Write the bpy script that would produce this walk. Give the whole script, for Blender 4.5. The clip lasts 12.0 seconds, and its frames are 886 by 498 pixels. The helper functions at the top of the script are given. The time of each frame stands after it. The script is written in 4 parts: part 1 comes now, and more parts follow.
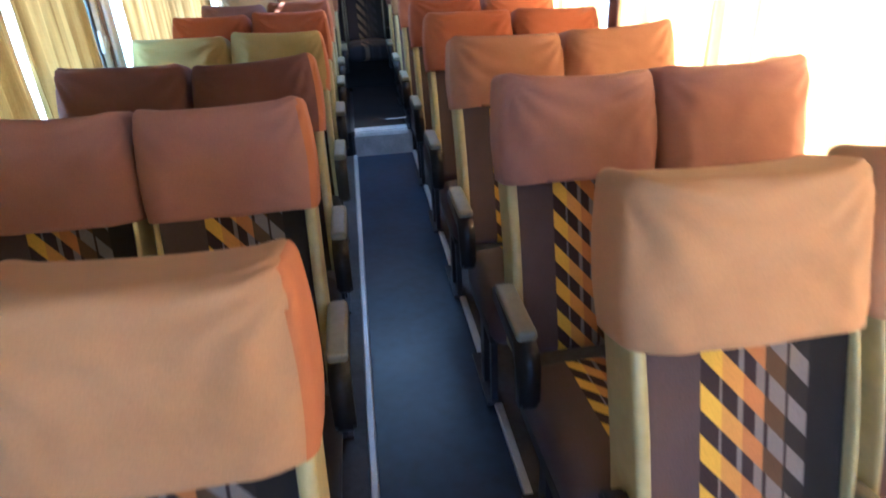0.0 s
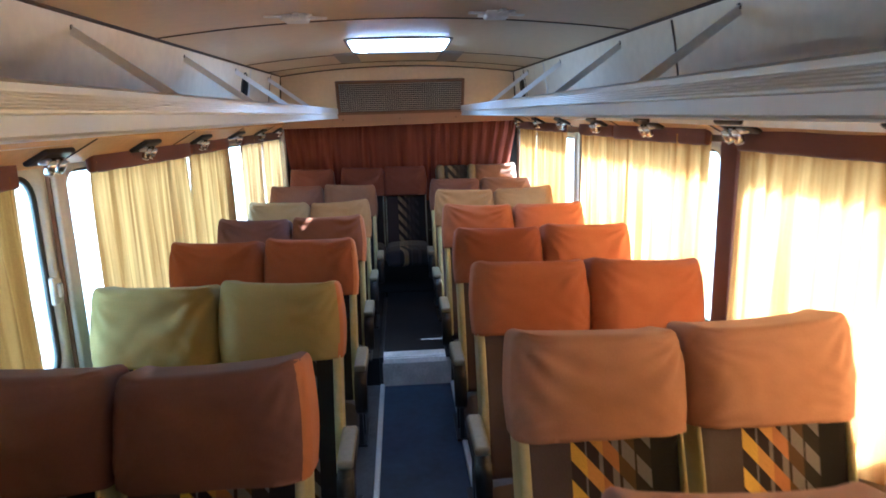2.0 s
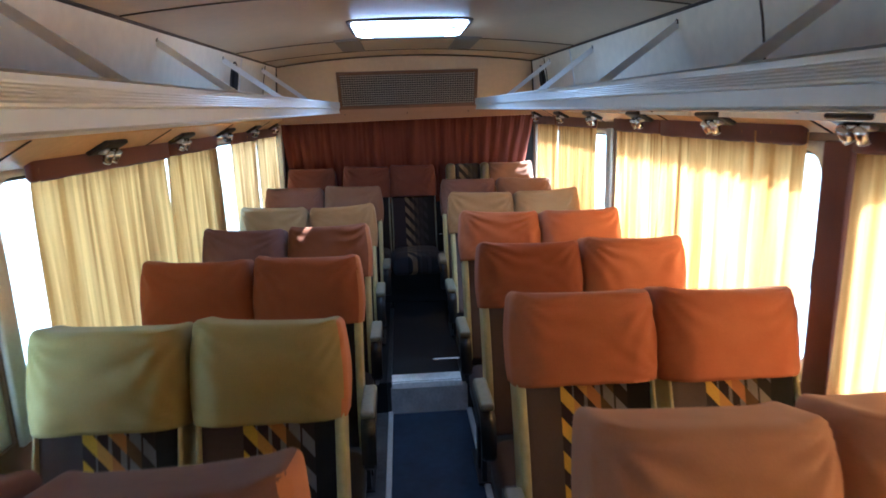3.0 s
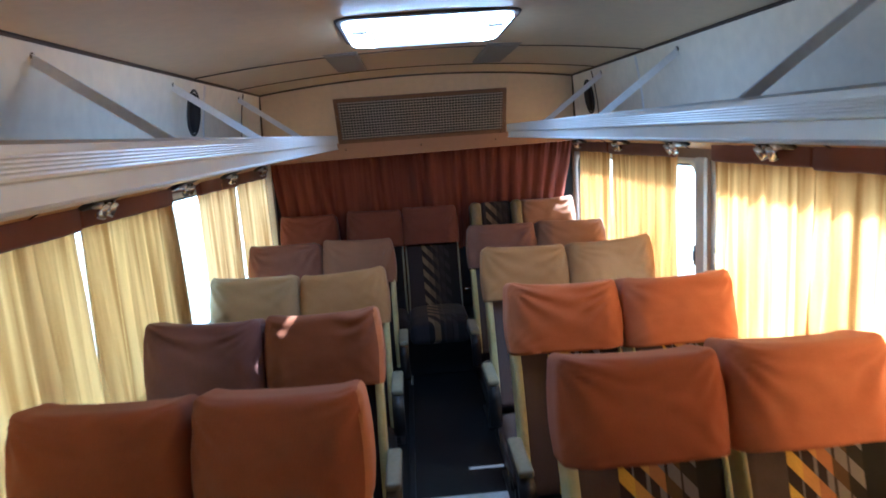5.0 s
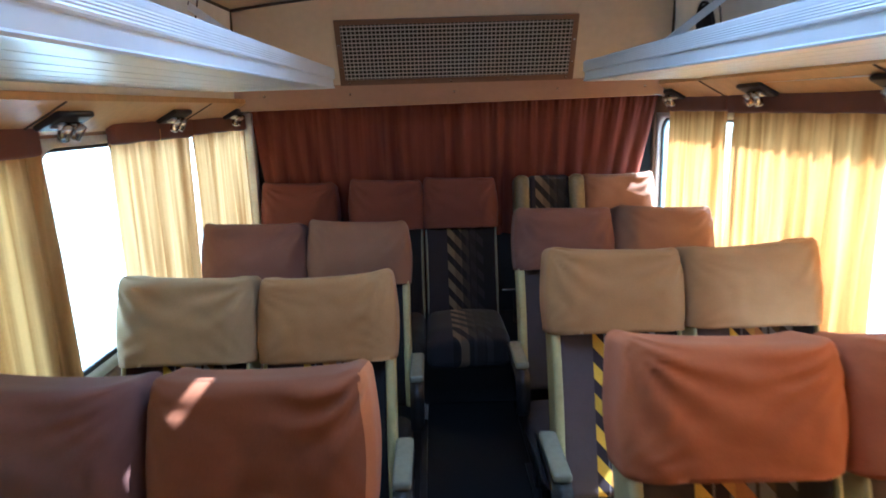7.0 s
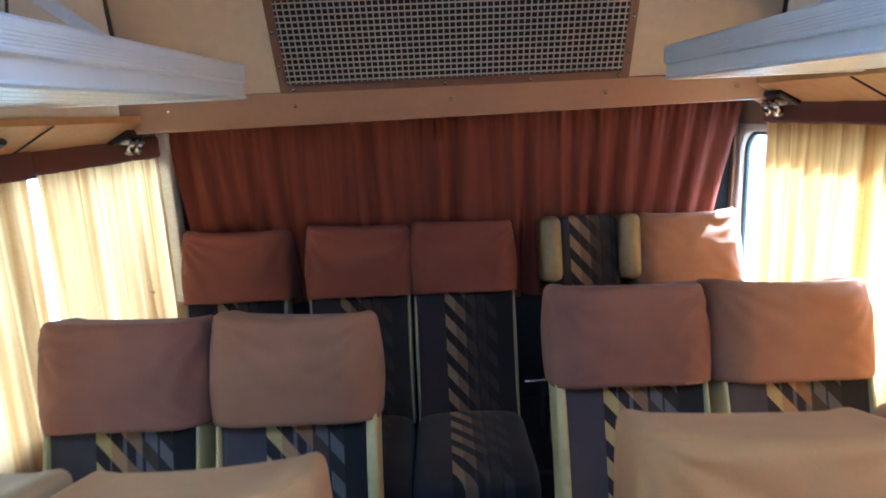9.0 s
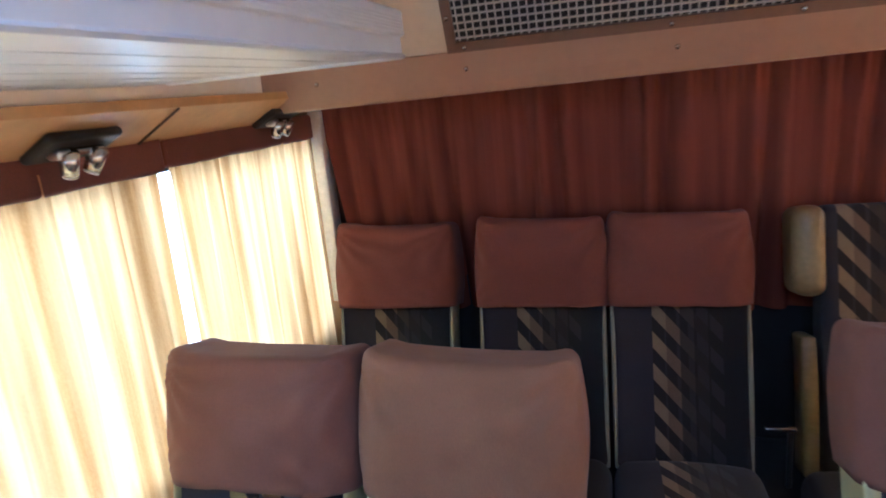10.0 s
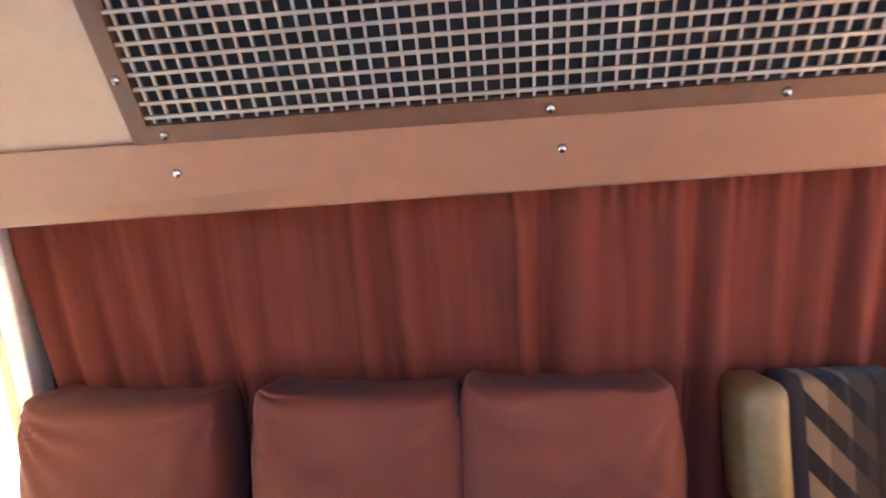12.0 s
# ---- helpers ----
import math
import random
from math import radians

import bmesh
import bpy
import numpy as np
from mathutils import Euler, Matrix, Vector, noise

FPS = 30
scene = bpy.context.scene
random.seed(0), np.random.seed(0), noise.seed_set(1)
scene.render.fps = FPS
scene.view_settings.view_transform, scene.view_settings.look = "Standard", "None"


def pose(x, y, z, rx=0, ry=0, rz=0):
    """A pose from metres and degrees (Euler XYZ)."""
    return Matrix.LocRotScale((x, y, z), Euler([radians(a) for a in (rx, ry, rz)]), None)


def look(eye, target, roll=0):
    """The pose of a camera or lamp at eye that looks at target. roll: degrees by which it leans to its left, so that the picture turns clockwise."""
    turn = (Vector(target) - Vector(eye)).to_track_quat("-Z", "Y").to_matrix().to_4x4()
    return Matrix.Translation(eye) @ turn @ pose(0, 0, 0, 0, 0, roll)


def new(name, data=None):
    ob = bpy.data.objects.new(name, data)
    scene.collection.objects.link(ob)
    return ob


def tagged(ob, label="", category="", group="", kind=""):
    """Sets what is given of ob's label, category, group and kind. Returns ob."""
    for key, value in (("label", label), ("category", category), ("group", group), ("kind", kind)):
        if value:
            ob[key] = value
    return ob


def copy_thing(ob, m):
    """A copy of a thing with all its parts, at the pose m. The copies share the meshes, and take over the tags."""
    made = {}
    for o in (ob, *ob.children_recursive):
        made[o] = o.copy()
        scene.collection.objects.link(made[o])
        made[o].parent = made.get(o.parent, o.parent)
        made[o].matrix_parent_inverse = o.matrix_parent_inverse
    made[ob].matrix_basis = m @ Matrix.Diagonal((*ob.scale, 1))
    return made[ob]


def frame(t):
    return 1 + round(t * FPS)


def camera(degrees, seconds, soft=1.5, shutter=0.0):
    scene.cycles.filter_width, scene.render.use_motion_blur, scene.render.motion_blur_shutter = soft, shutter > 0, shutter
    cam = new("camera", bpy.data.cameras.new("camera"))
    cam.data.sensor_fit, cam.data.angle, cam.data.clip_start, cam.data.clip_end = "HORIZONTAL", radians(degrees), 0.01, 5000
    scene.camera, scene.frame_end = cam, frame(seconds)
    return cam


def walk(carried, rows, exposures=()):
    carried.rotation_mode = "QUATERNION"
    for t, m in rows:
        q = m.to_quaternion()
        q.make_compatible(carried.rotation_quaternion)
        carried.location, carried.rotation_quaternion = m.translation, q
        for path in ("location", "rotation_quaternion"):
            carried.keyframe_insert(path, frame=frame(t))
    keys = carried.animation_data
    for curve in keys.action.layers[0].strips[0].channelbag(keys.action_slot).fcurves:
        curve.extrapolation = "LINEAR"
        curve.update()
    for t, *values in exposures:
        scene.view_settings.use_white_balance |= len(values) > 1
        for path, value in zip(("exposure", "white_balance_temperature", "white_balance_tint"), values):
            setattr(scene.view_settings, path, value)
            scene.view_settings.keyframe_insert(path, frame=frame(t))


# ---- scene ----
cam = camera(71.0, 12.0, 1.7, 0.5)
PATH = [
    (0, (0.048, 0.074, 1.469), (0.26, 1.843, 0.561), -3.0),
    (0.5, (0.117, 0.289, 1.527), (0.204, 2.118, 0.72), -2.6),
    (1, (0.158, 0.531, 1.602), (0.179, 2.454, 1.054), -2.8),
    (1.5, (0.144, 0.777, 1.637), (0.257, 2.718, 1.167), -3.2),
    (2, (0.14, 1.007, 1.642), (0.268, 2.962, 1.237), -1.6),
    (2.5, (0.132, 1.228, 1.646), (0.191, 3.185, 1.236), -1.6),
    (3, (0.093, 1.496, 1.647), (0.214, 3.447, 1.225), -1.8),
    (5, (0.063, 2.509, 1.694), (0.151, 4.477, 1.349), -4.1),
    (5.5, (0.079, 2.809, 1.717), (0.147, 4.785, 1.417), -1.4),
    (6, (0.04, 3.122, 1.667), (0.083, 5.103, 1.397), -2.4),
    (6.5, (0.041, 3.384, 1.578), (0.094, 5.335, 1.143), -1.5),
    (8.5, (0.08, 4.528, 1.596), (-0.016, 6.481, 1.178), -4.0),
    (9, (0.119, 4.736, 1.621), (0.112, 6.691, 1.201), -2.6),
    (9.5, (0.028, 4.959, 1.642), (-0.187, 6.903, 1.225), -4.0),
    (10, (-0.02, 5.219, 1.615), (-0.529, 7.092, 1.134), -5.5),
    (10.5, (-0.054, 5.453, 1.629), (-0.557, 7.31, 1.086), -3.8),
    (11, (-0.073, 5.693, 1.685), (-0.322, 7.64, 1.3), -2.0),
    (11.5, (0.02, 5.869, 1.707), (-0.076, 7.834, 1.346), -2.2),
    (12, (0.072, 6.056, 1.729), (-0.108, 8.001, 1.302), -4.1),
]
EXPOSURES = [
    (0.0, 3.5, 4240, 10), (0.5, 3.81, 4300, 10), (1.0, 3.52, 4150, 10), (1.5, 3.21, 4500, 10), (2.5, 2.85, 4530, 10),
    (3.0, 2.7, 4500, 10), (5.0, 2.68, 4520, 10), (6.0, 2.48, 4520, 10), (6.5, 2.63, 4520, 10), (8.5, 3.06, 4320, 10),
    (9.5, 3.29, 4310, 10), (10.0, 3.27, 4390, 18), (10.5, 3.08, 4310, 20), (11.0, 3.08, 4490, 20), (11.5, 3.84, 4640, 20),
    (12.0, 4.42, 4440, 20),
]
walk(cam, [(t, look(eye, target, roll)) for t, eye, target, roll in PATH], EXPOSURES)

# ---- light ----
SUN = Vector((1.65, -0.05, 2.05)).normalized()
world = bpy.data.worlds.new("sky")
scene.world = world
world.use_nodes = True
wn = world.node_tree
wn.nodes.clear()
sky = wn.nodes.new("ShaderNodeTexSky")
sky.sky_type = "NISHITA"
sky.sun_disc = False
sky.sun_elevation = math.asin(SUN.z)
sky.sun_rotation = math.atan2(SUN.x, SUN.y)
sky_bg = wn.nodes.new("ShaderNodeBackground")
sky_bg.inputs["Strength"].default_value = 0.10
sky_out = wn.nodes.new("ShaderNodeOutputWorld")
wn.links.new(sky.outputs[0], sky_bg.inputs[0])
wn.links.new(sky_bg.outputs[0], sky_out.inputs[0])
sun_data = bpy.data.lights.new("sun", "SUN")
sun_data.energy = 5.0
sun_data.angle = radians(0.5)
sun_data.color = (1.0, 0.93, 0.82)
sun = new("sun", sun_data)
sun.matrix_world = look(SUN * 30, (0, 0, 0))


# ---- materials ----
def node_mat(name):
    m = bpy.data.materials.new(name)
    m.use_nodes = True
    t = m.node_tree
    t.nodes.clear()
    out = t.nodes.new("ShaderNodeOutputMaterial")
    return m, t, out


def noise_fac(t, coord, scale, detail=4.0, stretch=None):
    if stretch:
        mp = t.nodes.new("ShaderNodeMapping")
        mp.inputs["Scale"].default_value = stretch
        t.links.new(coord, mp.inputs["Vector"])
        coord = mp.outputs[0]
    n = t.nodes.new("ShaderNodeTexNoise")
    n.inputs["Scale"].default_value = scale
    n.inputs["Detail"].default_value = detail
    t.links.new(coord, n.inputs["Vector"])
    return n.outputs["Fac"]


def math_node(t, op, a, b=None, c=None):
    n = t.nodes.new("ShaderNodeMath")
    n.operation = op
    for i, v in enumerate((a, b, c)):
        if v is None:
            continue
        if isinstance(v, (int, float)):
            n.inputs[i].default_value = v
        else:
            t.links.new(v, n.inputs[i])
    return n.outputs[0]


def mix_col(t, fac, a, b, blend="MIX"):
    n = t.nodes.new("ShaderNodeMix")
    n.data_type = "RGBA"
    n.blend_type = blend
    for sock, v in ((n.inputs[0], fac), (n.inputs[6], a), (n.inputs[7], b)):
        if isinstance(v, (int, float)):
            sock.default_value = v
        elif isinstance(v, tuple):
            sock.default_value = (*v, 1) if len(v) == 3 else v
        else:
            t.links.new(v, sock)
    return n.outputs[2]


def bump(t, height, strength, distance):
    b = t.nodes.new("ShaderNodeBump")
    b.inputs["Strength"].default_value = strength
    b.inputs["Distance"].default_value = distance
    t.links.new(height, b.inputs["Height"])
    return b.outputs[0]


def surface(name, col, rough=0.6, metal=0.0, big=2.5, small=60.0, vary=0.25, bumps=0.15, dirt=None, stretch=None,
            sheen=0.0, coat=0.0, per_object=0.0):
    """Paint, plastic, cloth or metal with stains at a large scale and grain at a small one."""
    m, t, out = node_mat(name)
    p = t.nodes.new("ShaderNodeBsdfPrincipled")
    tc = t.nodes.new("ShaderNodeTexCoord").outputs["Object"]
    a = noise_fac(t, tc, big, 5.0)
    b = noise_fac(t, tc, small, 3.0, stretch)
    both = math_node(t, "ADD", math_node(t, "MULTIPLY", a, 0.6), math_node(t, "MULTIPLY", b, 0.4))
    ramp = t.nodes.new("ShaderNodeMapRange")
    ramp.inputs["From Min"].default_value, ramp.inputs["From Max"].default_value = 0.3, 0.7
    t.links.new(both, ramp.inputs["Value"])
    lo = tuple(c * (1 - vary) for c in (dirt or col))
    hi = tuple(min(1.0, c * (1 + vary * 0.6)) for c in col)
    c = mix_col(t, ramp.outputs[0], lo, hi)
    if per_object:
        info = t.nodes.new("ShaderNodeObjectInfo").outputs["Random"]
        v = math_node(t, "ADD", 1.0 - per_object / 2, math_node(t, "MULTIPLY", info, per_object))
        cc = t.nodes.new("ShaderNodeCombineColor")
        for i in range(3):
            t.links.new(v, cc.inputs[i])
        c = mix_col(t, 1.0, c, cc.outputs[0], "MULTIPLY")
    t.links.new(c, p.inputs["Base Color"])
    r = math_node(t, "ADD", rough - 0.08, math_node(t, "MULTIPLY", a, 0.16))
    t.links.new(r, p.inputs["Roughness"])
    p.inputs["Metallic"].default_value = metal
    p.inputs["Sheen Weight"].default_value = sheen
    p.inputs["Coat Weight"].default_value = coat
    if bumps:
        t.links.new(bump(t, both, bumps, 0.004), p.inputs["Normal"])
    t.links.new(p.outputs[0], out.inputs[0])
    return m


def cloth(name, col, worn):
    """Stretch cloth of the headrest covers: knit grain, soft creases, rubbed spots."""
    m, t, out = node_mat(name)
    p = t.nodes.new("ShaderNodeBsdfPrincipled")
    tc = t.nodes.new("ShaderNodeTexCoord").outputs["Object"]
    blot = noise_fac(t, tc, 7.0, 4.0)
    grain = noise_fac(t, tc, 420.0, 2.0, (1, 1, 0.4))
    crease = noise_fac(t, tc, 8.0, 2.0, (1.0, 1.0, 1.4))
    mr = t.nodes.new("ShaderNodeMapRange")
    mr.inputs["From Min"].default_value, mr.inputs["From Max"].default_value = 0.35, 0.72
    t.links.new(blot, mr.inputs["Value"])
    info = t.nodes.new("ShaderNodeObjectInfo").outputs["Random"]
    f = math_node(t, "MULTIPLY", mr.outputs[0], math_node(t, "ADD", 0.45, math_node(t, "MULTIPLY", info, 0.5)))
    c = mix_col(t, f, col, worn)
    g = math_node(t, "ADD", 0.88, math_node(t, "MULTIPLY", grain, 0.24))
    cc = t.nodes.new("ShaderNodeCombineColor")
    for i in range(3):
        t.links.new(g, cc.inputs[i])
    c = mix_col(t, 1.0, c, cc.outputs[0], "MULTIPLY")
    t.links.new(c, p.inputs["Base Color"])
    p.inputs["Roughness"].default_value = 0.85
    p.inputs["Sheen Weight"].default_value = 0.06
    p.inputs["Sheen Roughness"].default_value = 0.5
    h = math_node(t, "ADD", math_node(t, "MULTIPLY", crease, 1.0), math_node(t, "MULTIPLY", grain, 0.06))
    t.links.new(bump(t, h, 0.28, 0.02), p.inputs["Normal"])
    t.links.new(p.outputs[0], out.inputs[0])
    return m


def curtain_mat(name, col, thru, weight=0.5, fold_shade=0.5):
    """Thin woven curtain: part of the light comes through. Fold shade is painted in as dark streaks."""
    m, t, out = node_mat(name)
    tc = t.nodes.new("ShaderNodeTexCoord").outputs["Object"]
    # upright streaks that put the shade between folds into both colours
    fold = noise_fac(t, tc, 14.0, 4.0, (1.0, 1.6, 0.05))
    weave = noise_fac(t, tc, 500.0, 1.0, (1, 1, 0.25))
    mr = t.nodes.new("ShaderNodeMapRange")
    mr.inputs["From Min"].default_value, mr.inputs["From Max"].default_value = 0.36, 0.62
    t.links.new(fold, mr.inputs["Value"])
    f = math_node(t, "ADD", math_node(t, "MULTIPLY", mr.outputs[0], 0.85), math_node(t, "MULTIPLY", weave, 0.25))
    lo = tuple(c * fold_shade for c in col)
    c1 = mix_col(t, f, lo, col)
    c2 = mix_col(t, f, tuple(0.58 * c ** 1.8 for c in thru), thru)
    d = t.nodes.new("ShaderNodeBsdfDiffuse")
    tr = t.nodes.new("ShaderNodeBsdfTranslucent")
    t.links.new(c1, d.inputs[0])
    t.links.new(c2, tr.inputs[0])
    nb = bump(t, f, 0.3, 0.01)
    t.links.new(nb, d.inputs["Normal"])
    mx = t.nodes.new("ShaderNodeMixShader")
    mx.inputs[0].default_value = weight
    t.links.new(d.outputs[0], mx.inputs[1])
    t.links.new(tr.outputs[0], mx.inputs[2])
    t.links.new(mx.outputs[0], out.inputs[0])
    return m


def seat_fabric(name, bright=1.0):
    """Woven moquette: plain plum bolster, a band of slanting stripes in four columns, and a near-black side."""
    m, t, out = node_mat(name)
    p = t.nodes.new("ShaderNodeBsdfPrincipled")
    uv = t.nodes.new("ShaderNodeUVMap").outputs[0]
    sep = t.nodes.new("ShaderNodeSeparateXYZ")
    t.links.new(uv, sep.inputs[0])
    u, v = sep.outputs[0], sep.outputs[1]
    col = (0.009, 0.008, 0.010)
    w = math_node(t, "FRACT", math_node(t, "MULTIPLY", math_node(t, "ADD", v, math_node(t, "MULTIPLY", u, 1.15)), 10.2))
    stripe = math_node(t, "LESS_THAN", w, 0.52)
    cols = ((0.70, 0.46, 0.035), (0.58, 0.31, 0.06), (0.44, 0.19, 0.055), (0.095, 0.055, 0.025), (0.022, 0.018, 0.016))
    grey, plum = (0.20, 0.185, 0.185), (0.030, 0.018, 0.024)
    # bench version: faded beige stripes, all colours darkened for the shade at the rear
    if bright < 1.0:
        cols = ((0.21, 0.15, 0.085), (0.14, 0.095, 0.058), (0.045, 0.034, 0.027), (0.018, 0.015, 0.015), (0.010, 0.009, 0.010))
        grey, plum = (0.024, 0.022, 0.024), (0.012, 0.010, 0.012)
    elif bright > 1.0:
        cols = ((0.42, 0.34, 0.13), (0.34, 0.21, 0.10), (0.20, 0.12, 0.065), (0.05, 0.036, 0.026), (0.018, 0.016, 0.016))
        grey, plum = (0.10, 0.10, 0.11), (0.020, 0.016, 0.022)
    c = col
    wide = 0.040
    for i, k in enumerate(cols):
        u0 = -0.078 + wide * i
        inside = math_node(t, "MULTIPLY", math_node(t, "GREATER_THAN", u, u0), math_node(t, "LESS_THAN", u, u0 + wide + 0.0005))
        share = (0.12, 0.25, 0.42, 0.80, 0.86)[i]
        between = mix_col(t, math_node(t, "GREATER_THAN", u, u0 + wide * (1 - share)), plum, grey)
        c = mix_col(t, inside, c, mix_col(t, stripe, between, k))
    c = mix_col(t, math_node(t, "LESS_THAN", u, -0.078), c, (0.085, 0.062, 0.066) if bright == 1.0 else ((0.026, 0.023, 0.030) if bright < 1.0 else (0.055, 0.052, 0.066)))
    tc = t.nodes.new("ShaderNodeTexCoord").outputs["Object"]
    grain = noise_fac(t, tc, 300.0, 2.0)
    wear = noise_fac(t, tc, 6.0, 4.0)
    g = math_node(t, "ADD", 0.55, math_node(t, "ADD", math_node(t, "MULTIPLY", grain, 0.5), math_node(t, "MULTIPLY", wear, 0.4)))
    cc = t.nodes.new("ShaderNodeCombineColor")
    for i in range(3):
        t.links.new(g, cc.inputs[i])
    c = mix_col(t, 1.0, c, cc.outputs[0], "MULTIPLY")
    t.links.new(c, p.inputs["Base Color"])
    p.inputs["Roughness"].default_value = 0.9
    p.inputs["Sheen Weight"].default_value = 0.05
    t.links.new(bump(t, grain, 0.4, 0.002), p.inputs["Normal"])
    t.links.new(p.outputs[0], out.inputs[0])
    return m


def glass_mat():
    m, t, out = node_mat("window_glass")
    p = t.nodes.new("ShaderNodeBsdfPrincipled")
    p.inputs["Base Color"].default_value = (0.72, 0.92, 0.92, 1)
    p.inputs["Transmission Weight"].default_value = 1.0
    p.inputs["Roughness"].default_value = 0.02
    p.inputs["IOR"].default_value = 1.45
    t.links.new(p.outputs[0], out.inputs[0])
    return m


def glow_mat(name, col, strength):
    m, t, out = node_mat(name)
    e = t.nodes.new("ShaderNodeEmission")
    e.inputs[0].default_value = (*col, 1)
    e.inputs[1].default_value = strength
    t.links.new(e.outputs[0], out.inputs[0])
    return m


M_RUBBER = surface("aisle_rubber", (0.023, 0.041, 0.078), 0.38, big=5.0, small=22, vary=0.6, bumps=0.2)
M_REAR_MAT = surface("rear_carpet", (0.009, 0.010, 0.013), 0.7, big=4, small=90, vary=0.4)
M_DECK = surface("seat_deck", (0.085, 0.09, 0.10), 0.55, big=4, small=40, vary=0.4, dirt=(0.06, 0.06, 0.06))
M_ALU = surface("aluminium", (0.74, 0.76, 0.78), 0.42, 0.45, big=5, small=80, vary=0.2, bumps=0.08)
M_STEP = surface("worn_steel_plate", (0.86, 0.90, 0.90), 0.40, 0.05, big=8, small=60, vary=0.35, bumps=0.15)
M_CEIL = surface("ceiling_laminate", (0.60, 0.46, 0.28), 0.42, big=1.3, small=22, vary=0.12, bumps=0.03)
M_COVE = surface("cove_panel", (0.88, 0.83, 0.72), 0.30, big=1.6, small=20, vary=0.14, bumps=0.03)
M_BULK = surface("bulkhead_panel", (0.62, 0.49, 0.33), 0.5, big=2.0, small=30, vary=0.12, bumps=0.04)
M_SEAM = surface("dark_seam_rubber", (0.07, 0.045, 0.03), 0.6, vary=0.3)
M_CORN = surface("cornice_laminate", (0.36, 0.205, 0.118), 0.32, big=2, small=40, vary=0.10, bumps=0.02)
M_AMBER = surface("amber_panel", (0.62, 0.36, 0.12), 0.46, big=2, small=30, vary=0.2, bumps=0.04)
M_WALL = surface("side_wall_vinyl", (0.30, 0.20, 0.13), 0.6, big=3, small=60, vary=0.2)
M_RACK = surface("rack_aluminium", (0.70, 0.74, 0.78), 0.40, 0.35, big=2, small=30, vary=0.06, bumps=0.0)
M_BRACE = surface("brace_enamel", (0.78, 0.79, 0.82), 0.35, 0.05, vary=0.15, bumps=0.04)
M_BLACK = surface("black_plastic", (0.014, 0.014, 0.016), 0.45, vary=0.3, bumps=0.08)
M_CHROME = surface("worn_chrome", (0.58, 0.58, 0.59), 0.26, 1.0, vary=0.12, bumps=0.03)
M_SEAL = surface("window_rubber", (0.05, 0.055, 0.05), 0.5, vary=0.3)
M_FRAME = surface("window_alloy", (0.46, 0.47, 0.46), 0.4, 0.55, vary=0.2, bumps=0.05)
M_PILLAR = surface("pale_grey_enamel", (0.74, 0.75, 0.72), 0.40, 0.05, vary=0.15, bumps=0.04)
M_GLASS = glass_mat()
# last value: how dark the painted fold shade goes
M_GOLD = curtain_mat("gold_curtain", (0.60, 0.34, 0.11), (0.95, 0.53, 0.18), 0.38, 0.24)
M_GOLD_LEFT_MID = curtain_mat("left_mid_gold_curtain", (0.62, 0.37, 0.13), (0.95, 0.57, 0.21), 0.36, 0.15)
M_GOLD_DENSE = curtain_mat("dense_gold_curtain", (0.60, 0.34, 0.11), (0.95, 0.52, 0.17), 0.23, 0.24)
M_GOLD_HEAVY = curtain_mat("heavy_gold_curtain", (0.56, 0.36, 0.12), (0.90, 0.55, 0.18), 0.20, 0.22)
M_VALANCE = surface("valance_velour", (0.16, 0.052, 0.030), 0.9, big=5, small=200, vary=0.25, bumps=0.1, sheen=0.2)
M_REARCURT = curtain_mat("rust_curtain", (0.215, 0.066, 0.044), (0.50, 0.20, 0.065), 0.15, 0.88)
M_FABRIC = seat_fabric("striped_moquette")
M_FADED_SHADED = seat_fabric("faded_shaded_moquette", 0.25)
M_PALE = seat_fabric("bleached_moquette", 1.5)
M_TRIM = surface("edge_vinyl", (0.52, 0.50, 0.25), 0.40, big=4, small=40, vary=0.12, bumps=0.05, dirt=(0.44, 0.40, 0.20))
M_PAD = surface("armrest_pad_vinyl", (0.24, 0.24, 0.18), 0.45, vary=0.25)
M_WING = surface("gold_leatherette", (0.21, 0.165, 0.075), 0.38, big=6, small=60, vary=0.3, bumps=0.1)
M_LEG = surface("leg_enamel", (0.05, 0.05, 0.055), 0.4, 0.3, vary=0.3)
M_GRILLE_FRAME = surface("grille_frame_paint", (0.17, 0.092, 0.05), 0.4, big=3, small=50, vary=0.2, bumps=0.05)
M_GRILLE = surface("grille_wire", (0.47, 0.42, 0.355), 0.45, 0.2, vary=0.2)
# black that stands for deep shade on the rear wall and behind the grille
M_SHADE_BLACK = surface("shade_black", (0.010, 0.010, 0.010), 0.8, vary=0.3)
M_SPEAKER = surface("speaker_cloth", (0.012, 0.012, 0.016), 0.8, vary=0.3)
M_LAMP = glow_mat("lamp_diffuser", (0.74, 0.88, 1.0), 3.4)
M_LAMP_MID = glow_mat("lamp_prism", (0.80, 0.92, 1.0), 0.28)
M_WHITE = surface("white_plastic", (0.72, 0.72, 0.70), 0.4, vary=0.15)
M_VENT = surface("vent_grey", (0.26, 0.23, 0.19), 0.5, vary=0.2)
M_GROUND = surface("yard_concrete", (0.58, 0.56, 0.52), 0.9, big=0.3, small=6, vary=0.2)
M_BOUNCE = surface("bounce_white", (0.86, 0.87, 0.86), 0.9, big=0.5, small=12, vary=0.08)
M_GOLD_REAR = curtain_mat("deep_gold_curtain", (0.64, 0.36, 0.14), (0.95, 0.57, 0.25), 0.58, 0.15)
M_OUT = surface("bus_paint", (0.62, 0.62, 0.60), 0.4, vary=0.1)

